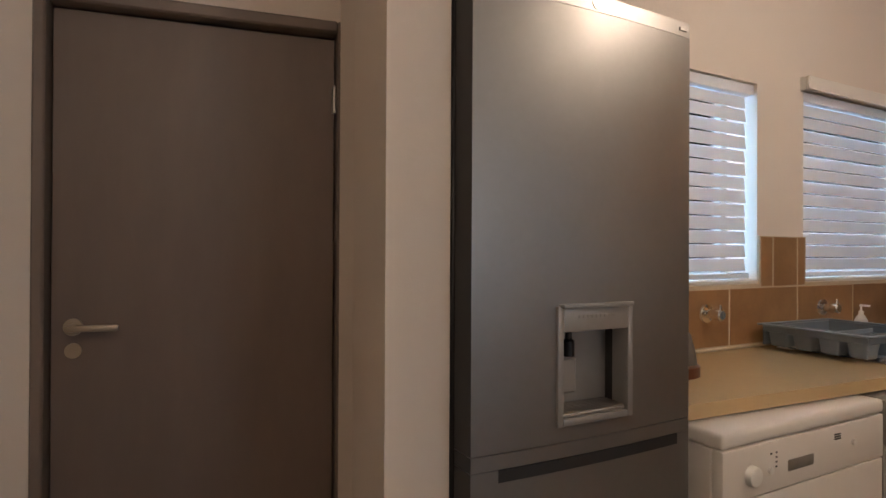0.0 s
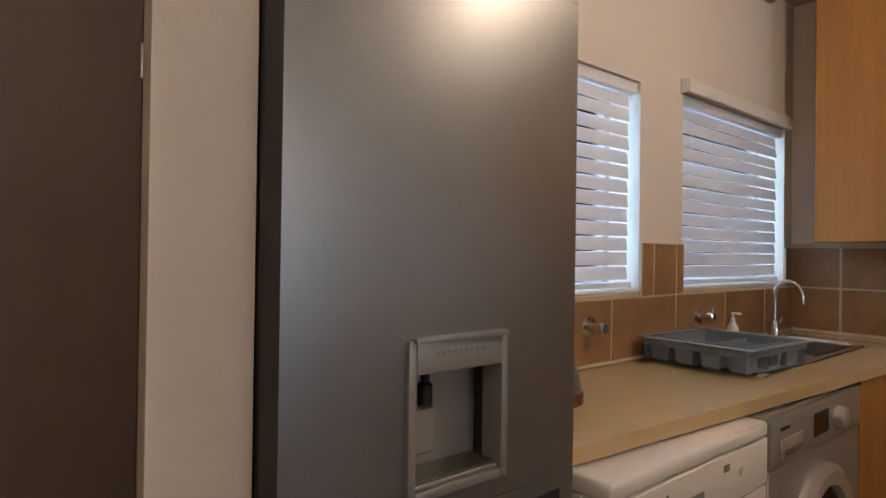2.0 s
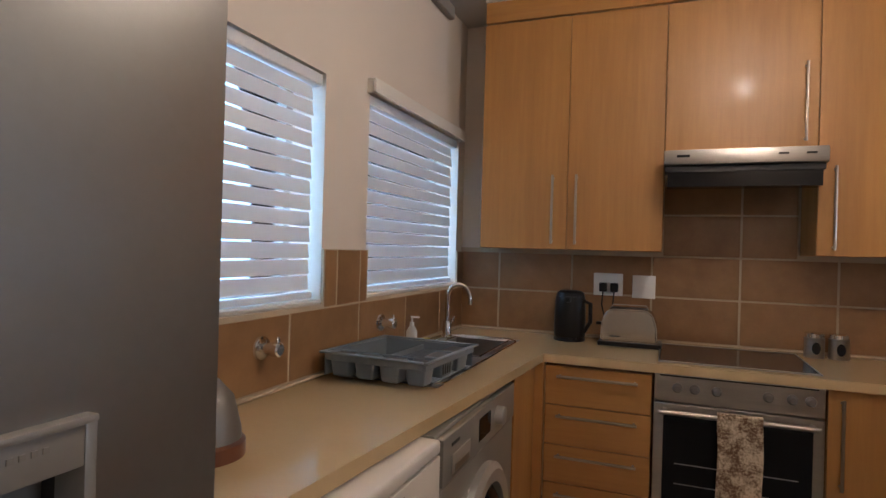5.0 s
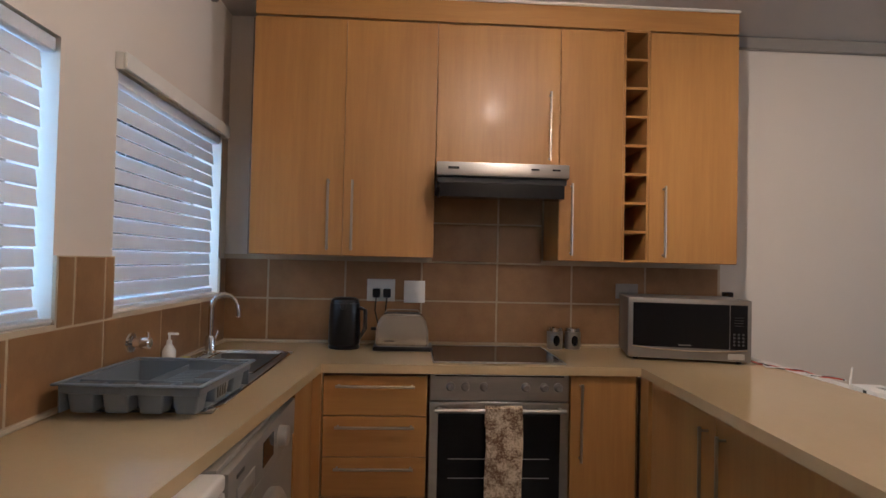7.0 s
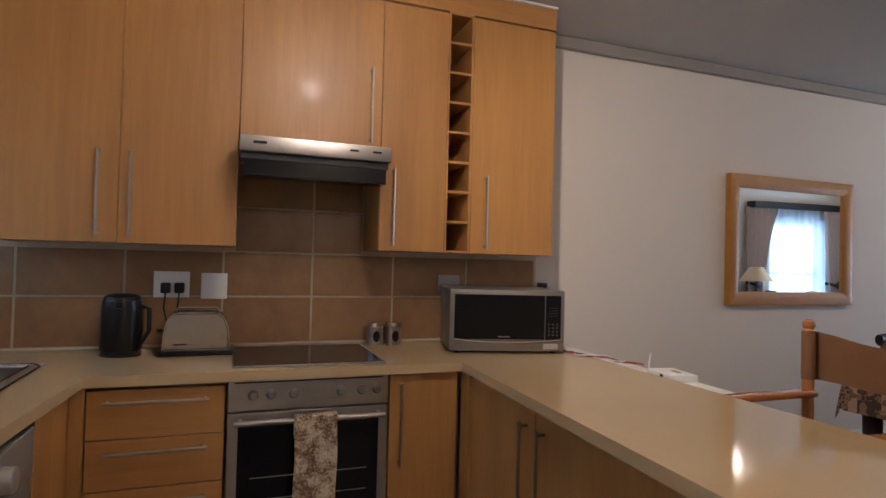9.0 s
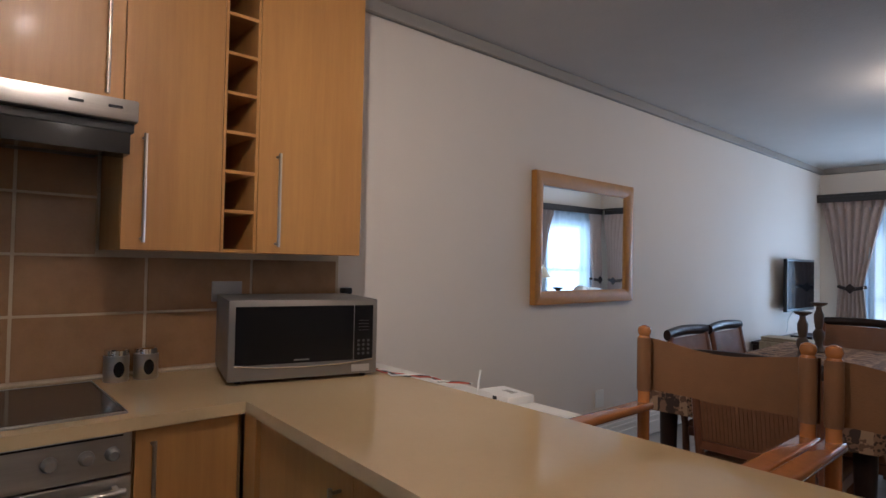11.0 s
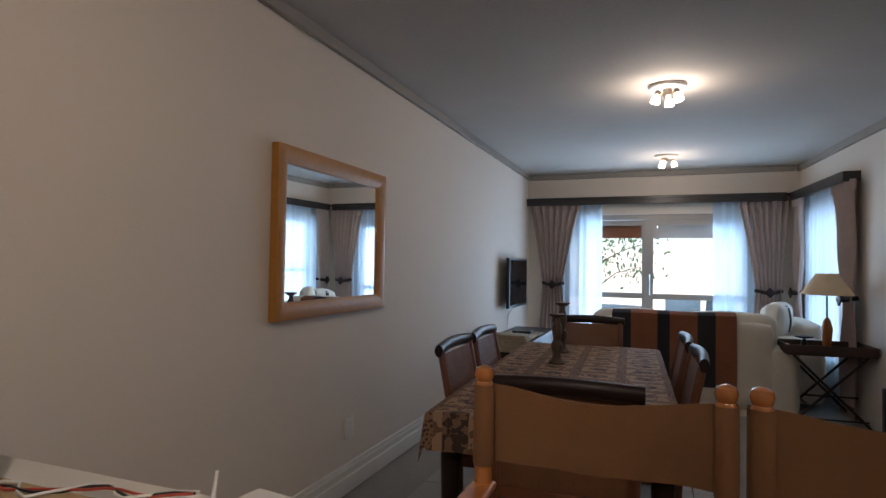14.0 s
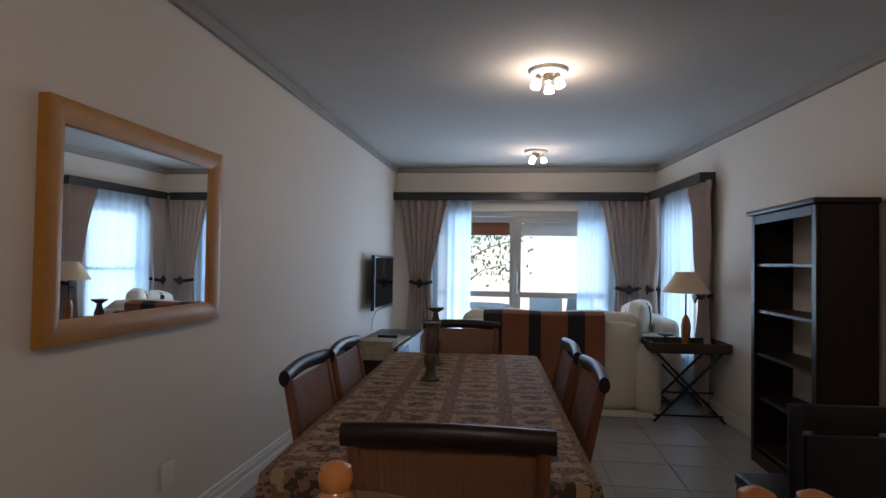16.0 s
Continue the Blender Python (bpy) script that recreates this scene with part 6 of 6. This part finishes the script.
def garden_door():
    t = thing("garden_door", "bronze aluminium sliding garden door with glass panes", "sliding door", kind="structure")
    y = SOUTH - 0.10
    x0, x1, z1 = DOORS[0], DOORS[1], DOORS[3]
    for a, b, c, d in ((x0, x0 + 0.05, 0, z1), (x1 - 0.05, x1, 0, z1), (x0 + 0.05, x1 - 0.05, z1 - 0.07, z1), (x0 + 0.05, x1 - 0.05, 0, 0.03)):
        part("frame", B(a, b, y - 0.04, y + 0.04, c, d, 0.003), ALU, t)
    for a, b, off in ((x0 + 0.05, 1.86, 0.018), (1.84, x1 - 0.05, -0.022)):
        s = part("sash", B(a, a + 0.07, y + off - 0.015, y + off + 0.015, 0.03, z1 - 0.07, 0.003), ALU, t)
        for c, d, e, f in ((b - 0.09, b, 0.03, z1 - 0.07), (a + 0.07, b - 0.09, 0.03, 0.11), (a + 0.07, b - 0.09, 0.93, 1.0), (a + 0.07, b - 0.09, z1 - 0.14, z1 - 0.07)):
            part("sash_rail", B(c, d, y + off - 0.014, y + off + 0.014, e, f, 0.003), ALU, s)
        for e, f in ((0.11, 0.93), (1.0, z1 - 0.14)):
            p = part("pane", B(a + 0.07, b - 0.09, y + off - 0.003, y + off + 0.003, e, f, 0), GLASS, s)
            p.visible_shadow = False
    part("door_pull", B(1.80, 1.815, y + 0.034, y + 0.06, 0.98, 1.25, 0.004), CHROME, t)
    part("outer_blind", B(1.93, x1 - 0.05, y - 0.12, y - 0.075, 1.72, z1 - 0.01, 0.003), BRICKRED, t, "part-lowered terracotta outer blind")
    part("outer_blind", B(x0 + 0.05, 1.929, y - 0.12, y - 0.075, 1.72, z1 - 0.01, 0.003), ALU, t, "part-lowered grey outer blind")
    return t


garden_door()
t = thing("window_3", "aluminium side window behind sheer curtain", "window", kind="structure")
for y0, y1, z0, z1 in ((-7.25, -7.20, 0.45, 2.0), (-6.30, -6.25, 0.45, 2.0), (-7.20, -6.30, 0.45, 0.50), (-7.20, -6.30, 1.95, 2.0), (-7.20, -6.30, 1.2, 1.24)):
    part("window_frame", prism([(west_x(y0) - 0.12, y0), (west_x(y1) - 0.12, y1), (west_x(y1) - 0.08, y1), (west_x(y0) - 0.08, y0)], z0, z1), ALU, t)

# ---- garden ----
struct("ground", B(-60, 60, -120, 60, -0.32, -0.16, 0), PATIO, "sunlit pale paving and ground outside", "ground")
struct("backdrop", B(-1.0, 6.0, 4.6, 4.65, -0.15, 4.5, 0), SKYGLOW, "bright hazy sky beyond the kitchen blinds", "backdrop")
struct("patio", B(-3, 7, -14.2, -7.76, -0.155, -0.06, 0), PATIO, "sunlit pale patio paving", "patio")
struct("garden_wall", B(-8, 12, -14.6, -14.3, -0.16, 1.75, 0), YARDWALL, "cream painted garden wall", "wall")
struct("side_garden_wall", B(-3.4, -3.2, -14.29, 3, -0.16, 2.2, 0), YARDWALL, "cream painted boundary wall", "wall")


def tree(x, y):
    t = thing("tree", "slender garden tree with loose green leaves", "tree", x, y, -0.06)
    rnd = random.Random(4)
    tips = []
    part("trunk", tube([(0, 0, 0), (0.03, 0.02, 0.7), (-0.02, 0.05, 1.4), (0.05, 0, 2.1)], 0.06, 10, taper=0.035), BARK, t)
    for k in range(9):
        a, h = k * 2.4, 0.9 + 0.14 * k
        p0 = Vector((0, 0, h))
        p1 = p0 + Vector((math.cos(a) * 0.45, math.sin(a) * 0.45, 0.25))
        p2 = p1 + Vector((math.cos(a + 0.4) * 0.45, math.sin(a + 0.4) * 0.45, 0.12))
        part("limb", tube([p0, p1, p2], 0.014, 7, taper=0.005), BARK, t)
        tips += [p1, p2, (p1 + p2) / 2]
    verts, faces = [], []
    for p in tips:
        for _ in range(30):
            c = p + Vector((rnd.gauss(0, 0.2), rnd.gauss(0, 0.2), rnd.gauss(0, 0.16)))
            q = Euler((rnd.uniform(0, 6), rnd.uniform(0, 6), rnd.uniform(0, 6))).to_matrix()
            s = rnd.uniform(0.035, 0.065)
            n = len(verts)
            for dx, dy in ((-1, 0), (0, -0.45), (1, 0), (0, 0.45)):
                verts.append(c + q @ Vector((dx * s, dy * s, 0.12 * s * abs(dx))))
            faces.append((n, n + 1, n + 2, n + 3))
    me = bpy.data.meshes.new("leaves")
    me.from_pydata(verts, [], faces)
    me.materials.append(LEAF)
    ob = new("leaves", me)
    ob.parent = t
    ob["kind"] = "stuff"
    return t


tree(2.75, -10.6)


def garden_chair(x, y, rz):
    t = thing("garden_chair", "blue-grey mesh garden chair on the patio", "chair", x, y, -0.06, rz, group="garden chairs")
    part("seat", B(-0.26, 0.26, -0.25, 0.25, 0.40, 0.43, 0.008, 2), GARDENBLUE, t)
    b = part("backrest", B(-0.26, 0.26, -0.012, 0.012, 0, 0.52, 0.008, 2), GARDENBLUE, t)
    b.matrix_basis = pose(0, 0.27, 0.44, -10)
    for sx in (-1, 1):
        for sy in (-1, 1):
            part("leg", tube([(sx * 0.24, sy * 0.23, 0.40), (sx * 0.25, sy * 0.27, 0)], 0.012, 8), GARDENBLUE, t)
        part("arm", tube([(sx * 0.27, 0.28, 0.64), (sx * 0.28, -0.2, 0.62), (sx * 0.27, -0.24, 0.43)], 0.012, 8), GARDENBLUE, t)
    return t


garden_chair(1.35, -9.3, 180)
garden_chair(0.95, -10.1, 30)
t = thing("garden_table", "blue-grey round garden table on the patio", "table", 2.45, -9.9, -0.06)
part("tabletop", lathe([(0.55, 0.70), (0.56, 0.715), (0.55, 0.73)], 36), GARDENBLUE, t)
for k in range(4):
    a = math.pi / 4 + k * math.pi / 2
    part("leg", tube([(0.1 * math.cos(a), 0.1 * math.sin(a), 0.70), (0.36 * math.cos(a), 0.36 * math.sin(a), 0)], 0.014, 8), GARDENBLUE, t)

# ---- floor tiles ----
me = B(-0.2225, 0.2225, -0.2225, 0.2225, -0.006, 0, 0.0015)
tiles = [(x * 0.45 + 0.1, -7.3 + 0.45 * y, 0) for x in range(-2, 8) for y in range(0, 22)]
pieces("floor_tile", me, FLOOR, base, [p for p in tiles if p[0] < 3.2])
